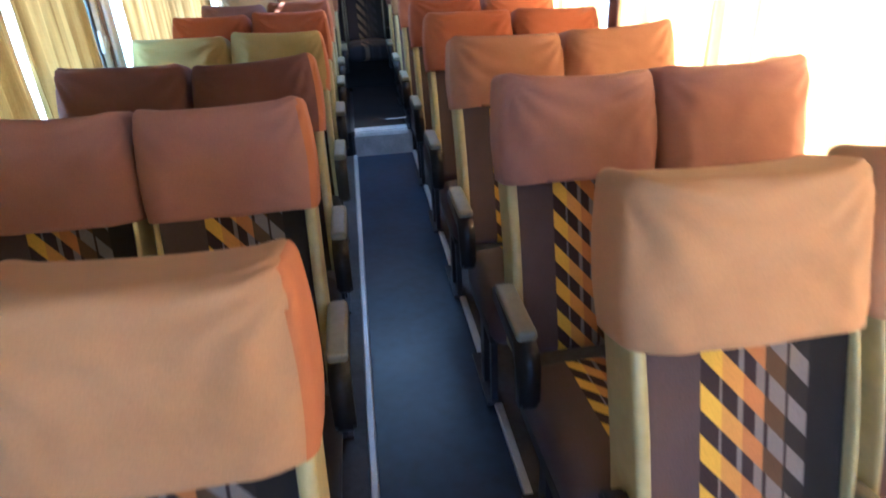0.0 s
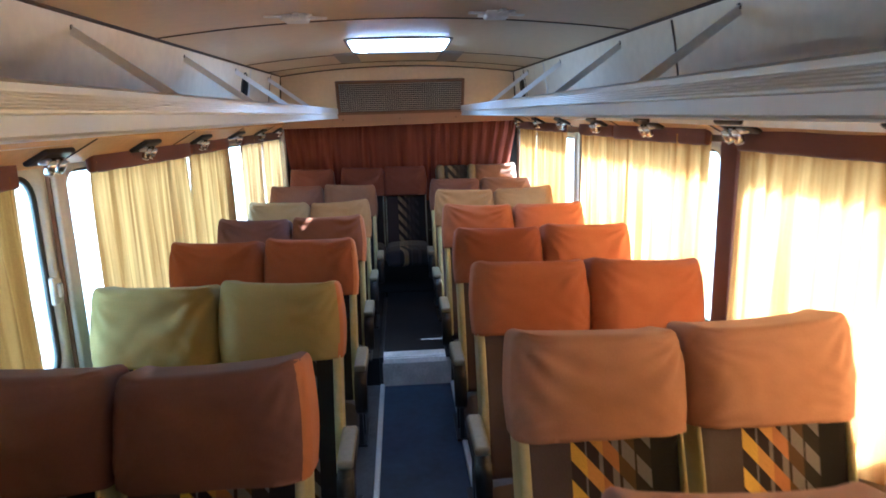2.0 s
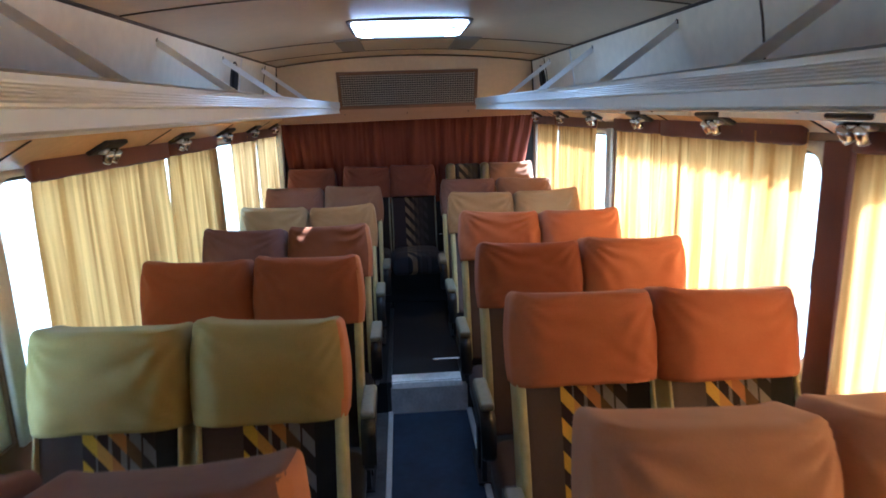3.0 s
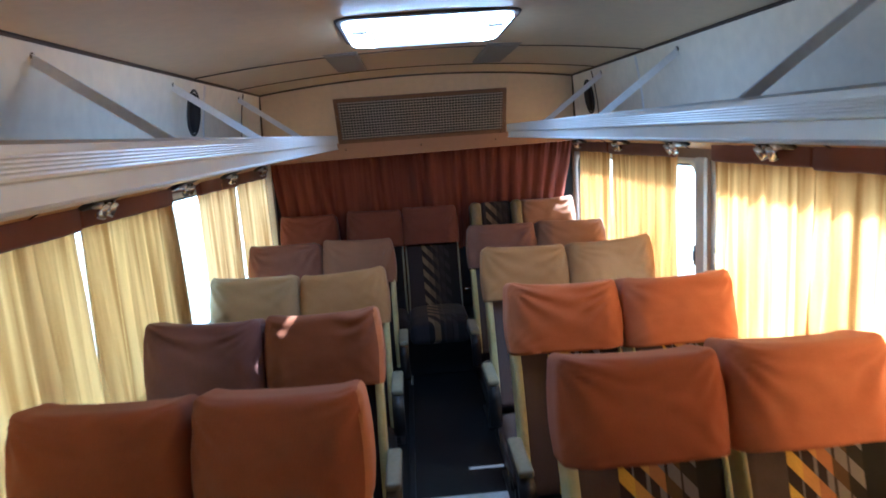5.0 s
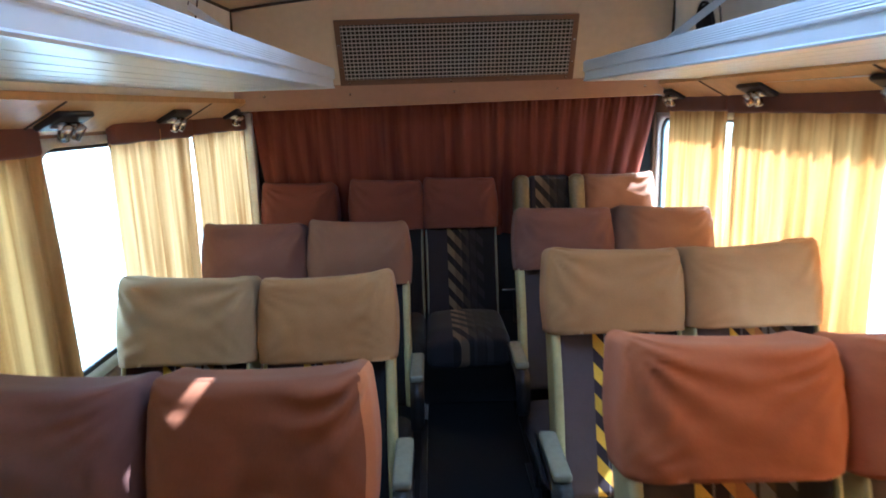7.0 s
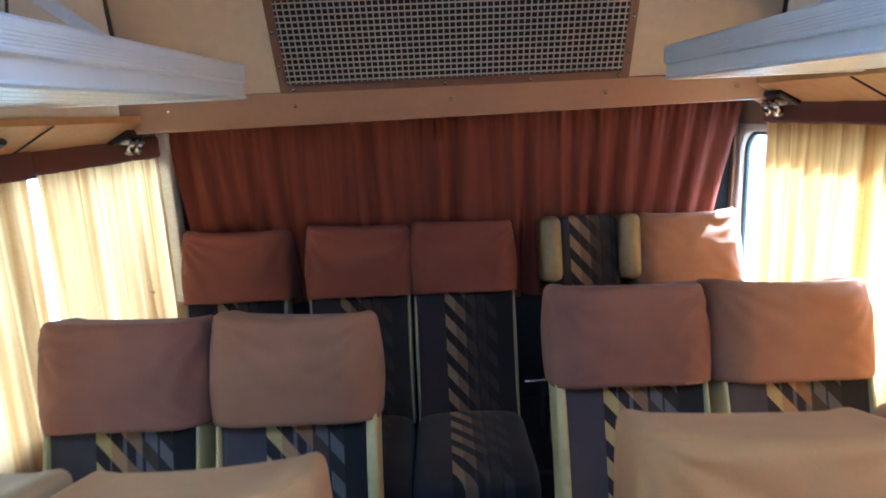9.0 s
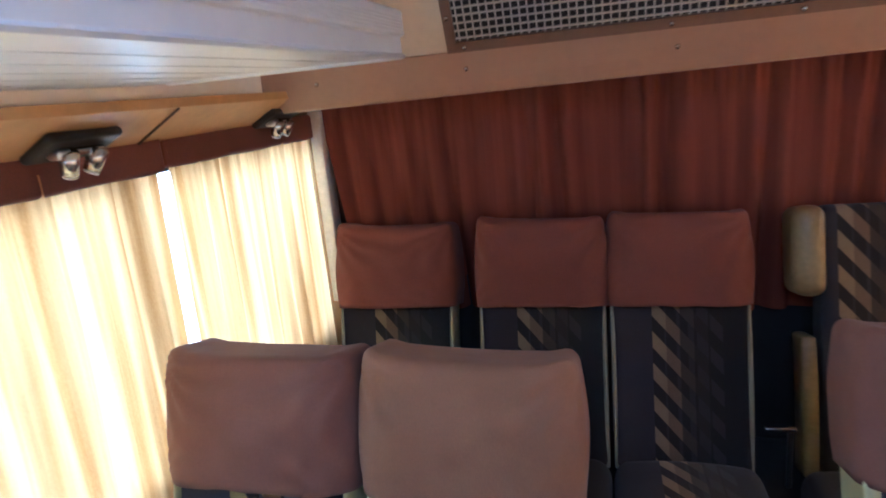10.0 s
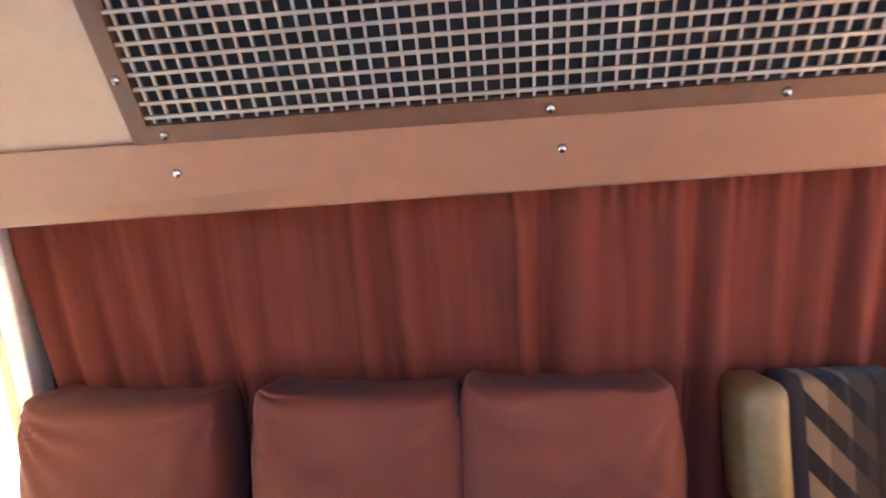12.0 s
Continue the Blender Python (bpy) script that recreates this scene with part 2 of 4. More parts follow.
TAN = cloth("tan_cloth", (0.46, 0.27, 0.125), (0.53, 0.325, 0.165))
MAROON = cloth("maroon_cloth", (0.19, 0.084, 0.056), (0.23, 0.108, 0.074))
ROSE = cloth("faded_maroon_cloth", (0.36, 0.185, 0.145), (0.42, 0.225, 0.18))
SAND = cloth("sand_cloth", (0.36, 0.19, 0.064), (0.42, 0.24, 0.095))
COCOA = cloth("cocoa_cloth", (0.235, 0.115, 0.060), (0.28, 0.145, 0.082))
CHESTNUT = cloth("chestnut_cloth", (0.20, 0.064, 0.022), (0.24, 0.084, 0.032))
DARKMAROON = cloth("dark_maroon_cloth", (0.15, 0.066, 0.052), (0.185, 0.086, 0.068))
OLIVE = cloth("olive_cloth", (0.32, 0.25, 0.075), (0.38, 0.30, 0.11))
RUST = cloth("rust_cloth", (0.28, 0.074, 0.022), (0.33, 0.098, 0.034))
ORANGE = cloth("orange_cloth", (0.39, 0.120, 0.036), (0.45, 0.155, 0.054))
REDMAROON = cloth("red_maroon_cloth", (0.165, 0.048, 0.029), (0.195, 0.064, 0.040))
BROWN = cloth("brown_cloth", (0.38, 0.185, 0.095), (0.44, 0.23, 0.13))
# orange for the amber window light on the aisle sides of left covers
LIT_SIDE = cloth("amber_lit_side_cloth", (0.46, 0.17, 0.055), (0.50, 0.21, 0.075))
BEIGE = cloth("beige_cloth", (0.39, 0.262, 0.120), (0.45, 0.315, 0.155))


# ---- mesh helpers ----
def part(name, bm, material, parent=None, label="", smooth=True, m=None):
    """Links a bmesh, or a ready mesh, as one object under a thing or a part."""
    if isinstance(bm, bpy.types.Mesh):
        me = bm
    else:
        me = bpy.data.meshes.new(name)
        if smooth:
            for f in bm.faces:
                f.smooth = True
        bm.to_mesh(me)
        bm.free()
    if not me.materials:
        me.materials.append(material)
    ob = new(name, me)
    if me.materials[0] is not material:
        ob.material_slots[0].link = "OBJECT"
        ob.material_slots[0].material = material
    if parent:
        ob.parent = parent
    if m is not None:
        ob.matrix_basis = m
    if label:
        tagged(ob, label)
    return ob


def thing(name, m, label, category, group=""):
    return_ob = new(name)
    return_ob.matrix_basis = m
    return tagged(return_ob, label, category, group)


def structure(name, bm, material, label="", smooth=False):
    return tagged(part(name, bm, material, None, label, smooth), kind="structure")


def mesh_of(bm, name, smooth=True):
    me = bpy.data.meshes.new(name)
    for f in bm.faces:
        f.smooth = smooth
    bm.to_mesh(me)
    bm.free()
    return me


def add_box(bm, x0, x1, y0, y1, z0, z1):
    vs = [bm.verts.new(c) for c in ((x0, y0, z0), (x1, y0, z0), (x1, y1, z0), (x0, y1, z0),
                                    (x0, y0, z1), (x1, y0, z1), (x1, y1, z1), (x0, y1, z1))]
    for q in ((3, 2, 1, 0), (4, 5, 6, 7), (0, 1, 5, 4), (1, 2, 6, 5), (2, 3, 7, 6), (3, 0, 4, 7)):
        bm.faces.new([vs[i] for i in q])
    return bm


def box(x0, x1, y0, y1, z0, z1, bevel=0.0):
    bm = add_box(bmesh.new(), x0, x1, y0, y1, z0, z1)
    if bevel:
        bmesh.ops.bevel(bm, geom=bm.edges[:], offset=bevel, segments=2, affect="EDGES", profile=0.5)
    return bm


def rbox(w, d, h, r, mid=(6, 3, 6), fn=None, centre=(0, 0, 0), uv=None):
    """A box with well-rounded edges, its skin a grid that fn may push about. uv: the two axes that carry the weave."""
    half = (w / 2, d / 2, h / 2)
    ticks = []
    for a, k in zip(half, mid):
        rr = min(r, a * 0.98)
        edge = [-a, -a + rr * 0.25, -a + rr * 0.6, -a + rr]
        inner = [(-a + rr) + (2 * (a - rr)) * i / k for i in range(1, k)]
        ticks.append(edge + inner + [-e for e in reversed(edge)])
    bm = bmesh.new()
    made = {}

    def vert(p):
        key = tuple(round(c, 6) for c in p)
        if key not in made:
            inn = [max(-(a - min(r, a * 0.98)), min(a - min(r, a * 0.98), c)) for a, c in zip(half, p)]
            dl = Vector([c - i for c, i in zip(p, inn)])
            if dl.length > 1e-9:
                dl = dl.normalized() * min(r, min(half) * 0.98) if dl.length else dl
            q = Vector(inn) + dl
            if fn:
                q = fn(q)
            made[key] = bm.verts.new(q + Vector(centre))
        return made[key]

    for ax in range(3):
        b, c = [i for i in range(3) if i != ax]
        for side in (-1, 1):
            for i in range(len(ticks[b]) - 1):
                for j in range(len(ticks[c]) - 1):
                    quad = []
                    for di, dj in ((0, 0), (1, 0), (1, 1), (0, 1)):
                        p = [0, 0, 0]
                        p[ax], p[b], p[c] = side * half[ax], ticks[b][i + di], ticks[c][j + dj]
                        quad.append(vert(tuple(p)))
                    if (side > 0) == (ax == 1):
                        quad.reverse()
                    try:
                        bm.faces.new(quad)
                    except ValueError:
                        pass
    if uv:
        lay = bm.loops.layers.uv.new("UVMap")
        for f in bm.faces:
            for lp in f.loops:
                lp[lay].uv = (lp.vert.co[uv[0]], lp.vert.co[uv[1]])
    return bm


def sweep(profile, path, closed=True):
    """A closed outline (u outward, z up) carried along a plan path of (x, y, nx, ny)."""
    bm = bmesh.new()
    rings = []
    for x, y, nx, ny, dz in path:
        rings.append([bm.verts.new((x + nx * u, y + ny * u, z + dz)) for u, z in profile])
    n = len(profile)
    for a, b in zip(rings, rings[1:]):
        for i in range(n if closed else n - 1):
            bm.faces.new((a[i], a[(i + 1) % n], b[(i + 1) % n], b[i]))
    if closed:
        bm.faces.new(list(reversed(rings[0])))
        bm.faces.new(rings[-1])
    bmesh.ops.recalc_face_normals(bm, faces=bm.faces[:])
    return bm


def strip(points, width, thick):
    """A flat bar along points, width across y or x as fits, made of joined boxes."""
    bm = bmesh.new()
    for p, q in zip(points, points[1:]):
        p, q = Vector(p), Vector(q)
        d = q - p
        m = Matrix.Translation((p + q) / 2) @ d.to_track_quat("Z", "Y").to_matrix().to_4x4()
        res = bmesh.ops.create_cube(bm, size=1.0)
        bmesh.ops.transform(bm, matrix=m @ Matrix.Diagonal((width, thick, d.length + thick * 0.3, 1)), verts=res["verts"])
    return bm


def cyl(r, h, seg=16, r2=None, bev=0.0):
    bm = bmesh.new()
    bmesh.ops.create_cone(bm, cap_ends=True, segments=seg, radius1=r, radius2=r if r2 is None else r2, depth=h)
    if bev:
        bmesh.ops.bevel(bm, geom=[e for e in bm.edges if abs(e.calc_face_angle(0)) > 1.0], offset=bev, segments=2, affect="EDGES")
    return bm


# ---- plan ----
XL, XR, XC = -1.05, 1.35, 0.15        # inner faces of the side walls, middle of the coach
Y0, Y1 = -2.6, 7.40                   # front and rear walls
Z_AISLE, Z_REAR, Y_STEP = -0.15, 0.05, 5.05
AX0, AX1 = -0.025, 0.430              # edges of the aisle covering
SLOPE = 0.016


def lift(y):
    return SLOPE * (y - 6.88)


# floors
structure("floor_aisle", box(AX0, AX1, Y0, Y_STEP, Z_AISLE - 0.05, Z_AISLE), M_RUBBER, "dark blue ribbed rubber aisle covering, scuffed")
structure("floor_rear", box(AX0, AX1, Y_STEP + 0.02, Y1, Z_AISLE - 0.05, Z_REAR), M_REAR_MAT, "near-black carpet of the raised rear aisle")
bm = sweep([(0.0, Z_AISLE), (0.0, Z_REAR - 0.035), (0.012, Z_REAR - 0.006), (0.040, Z_REAR + 0.010), (0.11, Z_REAR + 0.010), (0.11, Z_REAR + 0.002), (0.03, Z_REAR), (0.018, Z_AISLE)],
           [(AX0 - 0.008, Y_STEP, 0, 1, 0), (AX1 + 0.008, Y_STEP, 0, 1, 0)])
structure("step_riser", bm, M_STEP, "bright worn metal riser and nosing of the aisle step")
for side, x0, x1 in (("left", XL, AX0 - 0.03), ("right", AX1 + 0.03, XR)):
    structure("floor_" + side, box(x0, x1, Y0, Y_STEP, Z_AISLE - 0.05, Z_AISLE + 0.012), M_DECK, "grey seat deck beside the aisle, dusty")
    structure("floor_rear_" + side, box(x0, x1, Y_STEP + 0.003, Y1, Z_AISLE - 0.05, Z_REAR + 0.006), M_REAR_MAT, "dark raised rear seat deck")
for x0, x1 in ((AX0 - 0.03, AX0), (AX1, AX1 + 0.03)):
    structure("trim_aisle", box(x0, x1, Y0, Y_STEP, Z_AISLE - 0.04, Z_AISLE + 0.02, 0.006), M_ALU, "bright aluminium edge strip along the aisle")
    structure("trim_aisle_rear", box(x0, x1, Y_STEP + 0.003, 6.55, Z_AISLE - 0.04, Z_REAR + 0.012, 0.004), M_LEG, "dark edge strip along the rear aisle")

# side walls with window openings
ZW0, ZW1 = 0.76, 1.535
WINDOWS = {"left": [(-2.5, -0.70), (-0.56, 1.32), (1.48, 3.21), (3.30, 5.33), (5.40, 7.34)],
           "right": [(-2.5, -0.84), (-0.70, 1.17), (1.33, 3.13), (3.265, 5.14), (5.24, 7.37)]}


def rounded(y0, y1, z0, z1, r, n=6):
    pts = []
    for cy, cz, a0 in ((y1 - r, z1 - r, 0), (y0 + r, z1 - r, 90), (y0 + r, z0 + r, 180), (y1 - r, z0 + r, 270)):
        for i in range(n + 1):
            a = radians(a0 + 90 * i / n)
            pts.append((cy + r * math.cos(a), cz + r * math.sin(a)))
    return pts


def ring(outer, inner, xa, xb):
    """A frame between two outlines of equal count, from xa to xb."""
    bm = bmesh.new()
    rows = [[bm.verts.new((x, y, z)) for y, z in o] for x, o in ((xa, outer), (xa, inner), (xb, inner), (xb, outer))]
    n = len(outer)
    for a, b in zip(rows, rows[1:] + rows[:1]):
        for i in range(n):
            bm.faces.new((a[i], a[(i + 1) % n], b[(i + 1) % n], b[i]))
    bmesh.ops.recalc_face_normals(bm, faces=bm.faces[:])
    return bm


def side_wall(side, x_in, sgn):
    x_out = x_in + sgn * 0.08
    xs = sorted((x_in, x_out))
    bm = bmesh.new()
    add_box(bm, *xs, Y0 - 0.08, Y1 + 0.08, Z_AISLE - 0.6, ZW0)
    add_box(bm, *xs, Y0 - 0.08, Y1 + 0.08, ZW1, 1.72)
    edges = [Y0 - 0.08] + [v for w in WINDOWS[side] for v in w] + [Y1 + 0.08]
    for a, b in zip(edges[::2], edges[1::2]):
        add_box(bm, *xs, a, b, ZW0, ZW1)
    structure("wall_" + side, bm, M_WALL, "brown vinyl-lined side wall of the coach with window openings")
    for k, (a, b) in enumerate(WINDOWS[side]):
        w = tagged(new("window_%d" % (k + 1 + (5 if side == "right" else 0))), "coach window with rounded alloy frame and clear glass", kind="structure")
        square = rounded(a, b, ZW0, ZW1, 0.001)
        part("window_frame", ring(square, rounded(a + 0.035, b - 0.035, ZW0 + 0.03, ZW1 - 0.03, 0.09), x_in + sgn * 0.012, x_out - sgn * 0.01), M_PILLAR, w)
        part("seal", ring(rounded(a + 0.030, b - 0.030, ZW0 + 0.025, ZW1 - 0.025, 0.094), rounded(a + 0.048, b - 0.048, ZW0 + 0.043, ZW1 - 0.043, 0.08),
                          x_in + sgn * 0.030, x_in + sgn * 0.050), M_SEAL, w, "black rubber seal")
        mid = (a + b) / 2
        part("sash_bar", box(*sorted((x_in + sgn * 0.026, x_in + sgn * 0.052)), mid - 0.018, mid + 0.018, ZW0 + 0.04, ZW1 - 0.04, 0.003), M_FRAME, w)
        for p0, p1 in ((a + 0.04, mid - 0.018), (mid + 0.018, b - 0.04)):
            pane = part("pane", box(*sorted((x_in + sgn * 0.038, x_in + sgn * 0.043)), p0, p1, ZW0 + 0.035, ZW1 - 0.035), M_GLASS, w, smooth=False)
            pane.visible_shadow = False


side_wall("left", XL, -1)
side_wall("right", XR, 1)

# front and rear walls, roof shell
bm = bmesh.new()
add_box(bm, XL - 0.08, XR + 0.08, Y0 - 0.16, Y0 - 0.08, -0.75, 0.75)
add_box(bm, XL - 0.08, XR + 0.08, Y0 - 0.16, Y0 - 0.08, 1.60, 2.3)
add_box(bm, XL - 0.08, XL + 0.10, Y0 - 0.16, Y0 - 0.08, 0.75, 1.60)
add_box(bm, XR - 0.10, XR + 0.08, Y0 - 0.16, Y0 - 0.08, 0.75, 1.60)
structure("wall_front", bm, M_WALL, "front end of the coach with the windscreen opening")
# wall colour holds the shadow seen past the rear curtain's corner
structure("wall_rear", box(XL - 0.08, XR + 0.08, Y1, Y1 + 0.08, -0.75, 2.3), M_SHADE_BLACK, "rear end wall of the coach, coloured near-black for the shadow behind the curtain")
SLOT = (0.364, 0.408, 4.703, 4.797)     # unseen slot added through fitting and roof, drops a sun sliver on a seat
bm = bmesh.new()
for x0, x1, y0, y1 in ((XL - 0.10, 0.52, Y0 - 0.16, Y1 + 0.08), (0.74, XR + 0.10, Y0 - 0.16, Y1 + 0.08), (0.52, 0.74, Y0 - 0.16, 4.62), (0.52, 0.74, 4.86, Y1 + 0.08)):
    add_box(bm, x0, x1, y0, y1, 2.30, 2.36)
structure("roof", bm, M_OUT, "painted metal roof skin with a small opening added above the sun slot")

# ceiling: arched middle, coves at both sides
SX0, SX1 = XC - 1.02, XC + 1.04


def arch(x):
    u = (x - (SX0 + SX1) / 2) / ((SX1 - SX0) / 2)
    return 2.066 + 0.066 * (1 - u * u)


bm = bmesh.new()
ys = sorted([Y0 - 0.1 + (6.80 - Y0 + 0.1) * i / 20 for i in range(21)] + [SLOT[2] - 0.01, SLOT[3] + 0.02])
xs = sorted([SX0 + (SX1 - SX0) * i / 24 for i in range(25)] + [SLOT[0], 0.440, 0.50])
lower = [[bm.verts.new((x, y, arch(x) + lift(y))) for x in xs] for y in ys]
upper = [[bm.verts.new((x, y, arch(x) + lift(y) + 0.03)) for x in xs] for y in ys]
for g, flip in ((lower, True), (upper, False)):
    for i in range(len(ys) - 1):
        for j in range(len(xs) - 1):
            xm, ym = (xs[j] + xs[j + 1]) / 2, (ys[i] + ys[i + 1]) / 2
            if SLOT[0] < xm < (0.440 if flip else 0.50) and SLOT[2] - 0.01 < ym < SLOT[3] + 0.02:
                continue
            q = [g[i][j], g[i][j + 1], g[i + 1][j + 1], g[i + 1][j]]
            bm.faces.new(q[::-1] if flip else q)
structure("ceiling", bm, M_CEIL, "arched cream-tan laminate ceiling of the coach", smooth=True)
for side, xs0, xw, sgn in (("left", SX0, XL, -1), ("right", SX1, XR, 1)):
    prof = [(0.0, 2.064), (0.020, 1.96), (0.035, 1.86), (0.043, 1.76), (0.046, 1.66), (0.20, 1.66), (0.20, 2.10), (0.0, 2.10)]
    bm = sweep(prof, [(xs0, y, sgn, 0, lift(y)) for y in ys])
    structure("ceiling_cove_" + side, bm, M_COVE, "pale cream cove panel above the luggage rack", smooth=False)
    prof = [(-0.004, 2.061), (0.004, 2.052), (0.006, 2.058), (-0.003, 2.068)]
    structure("trim_cove_" + side, sweep(prof, [(xs0, y, sgn, 0, lift(y)) for y in ys]), M_SEAM, "dark brown rubber seam strip")
    # amber panel between window head and rack
    rise = 0.0 if side == "left" else 0.034
    prof = [(0.0, 1.555 + rise), (0.0, 1.575 + rise), (-0.16, 1.665 + rise), (-0.16, 1.645 + rise)]
    structure("panel_" + side, sweep(prof, [(xw, y, sgn, 0, lift(y) * 0.5) for y in (Y0, 2.0, 5.0, 7.10)]), M_AMBER, "amber-varnished panel under the luggage rack")


def ceiling_seam(y):
    xs_ = [SX0 + 0.01 + (SX1 - SX0 - 0.02) * i / 16 for i in range(17)]
    return strip([(x, y, arch(x) + lift(y) - 0.001) for x in xs_], 0.010, 0.006)


for k, y in enumerate((-0.2, 1.75, 3.85, 5.44, 6.20)):
    structure("trim_ceiling_%d" % (k + 1), ceiling_seam(y), M_SEAM, "thin dark joint strip across the ceiling")

for side, xw, sgn in (("left", XL, -1), ("right", XR, 1)):
    rise = 0.0 if side == "left" else 0.034
    for k, y in enumerate((1.15, 2.2, 3.25, 4.3, 5.32, 6.4)):
        a_ = (xw - sgn * 0.004, y, 1.556 + rise + lift(y) * 0.5)
        b_ = (xw - sgn * 0.158, y, 1.643 + rise + lift(y) * 0.5)
        structure("trim_panel_joint", strip([a_, b_], 0.006, 0.006), M_SEAM, "thin dark joint across the amber panel")

# rear bulkhead above the bench, leaning forward at its top; cornice and its screws
yb, BLEAN = 6.872, radians(24)


def on_bulkhead(x, h, out=0.0):
    """A point of the leaning bulkhead, h up its slope from the cornice."""
    return (x, yb - h * math.sin(BLEAN) - out * math.cos(BLEAN), 1.715 + h * math.cos(BLEAN) - out * math.sin(BLEAN))


bm = bmesh.new()
cols_ = []
for i in range(25):
    x = SX0 - 0.20 + (SX1 - SX0 + 0.40) * i / 24
    top = (arch(min(max(x, SX0), SX1)) + 0.03 - 1.715) / math.cos(BLEAN)
    cols_.append([bm.verts.new(on_bulkhead(x, h, o)) for h, o in ((0, 0), (top, 0), (top, -0.03), (0, -0.03))])
for a, b in zip(cols_, cols_[1:]):
    for k in range(4):
        bm.faces.new((a[k], a[(k + 1) % 4], b[(k + 1) % 4], b[k]))
bmesh.ops.recalc_face_normals(bm, faces=bm.faces[:])
structure("wall_bulkhead", bm, M_BULK, "cream bulkhead panel leaning over the rear bench")
pts = []
for i in range(17):
    x = SX0 + (SX1 - SX0) * i / 16
    pts.append(on_bulkhead(x, (arch(x) - 0.008 - 1.715) / math.cos(BLEAN), 0.004))
structure("trim_bulkhead", strip(pts, 0.010, 0.010), M_SEAM, "dark seam where ceiling meets bulkhead")
for sg, x in ((-1, SX0), (1, SX1)):
    structure("trim_bulkhead_corner", strip([on_bulkhead(x + sg * 0.002, 0.37, 0.004), on_bulkhead(x + sg * 0.036, 0.10, 0.004), on_bulkhead(x + sg * 0.043, 0.0, 0.004)], 0.012, 0.010), M_SEAM, "dark upright corner seam")
bm = sweep([(6.860, 1.716), (6.864, 1.719), (7.40, 1.71), (7.40, 1.612), (6.925, 1.606), (6.915, 1.610)],
           [(XL, 0, 0, 1, 0), (XR, 0, 0, 1, 0)])
for v in bm.verts:
    if v.co.z < 1.65:
        v.co.z += 0.011 * (v.co.x + 0.65)
structure("cornice", bm, M_CORN, "brown wood-grain cornice board with screws above the rear curtain")

# ---- grille, screws ----
SCREW = mesh_of(cyl(0.0065, 0.006, 10, 0.005), "screw_head")


def screw(parent, x, y, z, tilt=90):
    return part("screw", SCREW, M_CHROME, parent, "", m=pose(x, y, z, tilt))


GX0, GX1 = -0.402, 0.750
grille = thing("air_grille", Matrix.Translation(on_bulkhead((GX0 + GX1) / 2, 0.006)) @ Matrix.Rotation(BLEAN, 4, "X"), "wide air-return grille of pale wire mesh in a brown metal frame", "air grille")
gw, gh = GX1 - GX0, 0.315
bm = bmesh.new()
for x0, x1, z0, z1 in ((-gw / 2, gw / 2, 0, 0.026), (-gw / 2, gw / 2, gh - 0.022, gh), (-gw / 2, -gw / 2 + 0.026, 0.026, gh - 0.022), (gw / 2 - 0.026, gw / 2, 0.026, gh - 0.022)):
    add_box(bm, x0, x1, -0.014, -0.001, z0, z1)
part("grille_frame", bm, M_GRILLE_FRAME, grille, "brown painted metal frame", smooth=False)
# no depth is built here: a black sheet stands in for the shade inside
part("dark_backing", box(-gw / 2 + 0.02, gw / 2 - 0.02, -0.0008, 0.0, 0.02, gh - 0.02), M_SHADE_BLACK, grille, "flat black sheet for the darkness behind the mesh", smooth=False)
NV, NH = 56, 14
vbar = mesh_of(box(-0.0018, 0.0018, -0.008, -0.004, 0.024, gh - 0.020), "bar_upright", False)
hbar = mesh_of(box(-gw / 2 + 0.024, gw / 2 - 0.024, -0.0105, -0.0062, -0.0021, 0.0021), "bar_cross", False)
for i in range(NV):
    part("bar", vbar, M_GRILLE, grille, m=pose(-gw / 2 + 0.026 + (gw - 0.052) * (i + 0.5) / NV, 0, 0))
for i in range(NH):
    part("bar", hbar, M_GRILLE, grille, m=pose(0, 0, 0.026 + (gh - 0.048) * (i + 0.5) / NH))
for x in (-0.53, -0.03, 0.25, 0.54):
    screw(grille, x, -0.016, 0.012)
for z in (0.09, 0.2):
    for x in (-gw / 2 + 0.012, gw / 2 - 0.012):
        screw(grille, x, -0.016, z)
cornice_ob = bpy.data.objects["cornice"]
for x in (-0.79, -0.362, 0.160, 0.68, 1.12):
    part("screw", SCREW, M_CHROME, cornice_ob, "", m=pose(x, 6.878, 1.673, 114))

# ---- luggage racks ----
LIP = {"left": (-0.350, -1), "right": (0.672, 1)}
RACK_END = 6.34


def lip_path(x, sgn, r=0.05):
    path = [(x, y, sgn, 0, lift(y) * 0.75) for y in (Y0, 0.0, 2.0, 4.0, 5.5, RACK_END - r)]
    for i in range(1, 7):
        a = radians(90 * i / 6)
        path.append((x + sgn * r * (1 - math.cos(a)), RACK_END - r + r * math.sin(a), sgn * math.cos(a), -math.sin(a), lift(RACK_END) * 0.75))
    path.append((x + sgn * 0.50, RACK_END, 0, -1, lift(RACK_END) * 0.75))
    return path


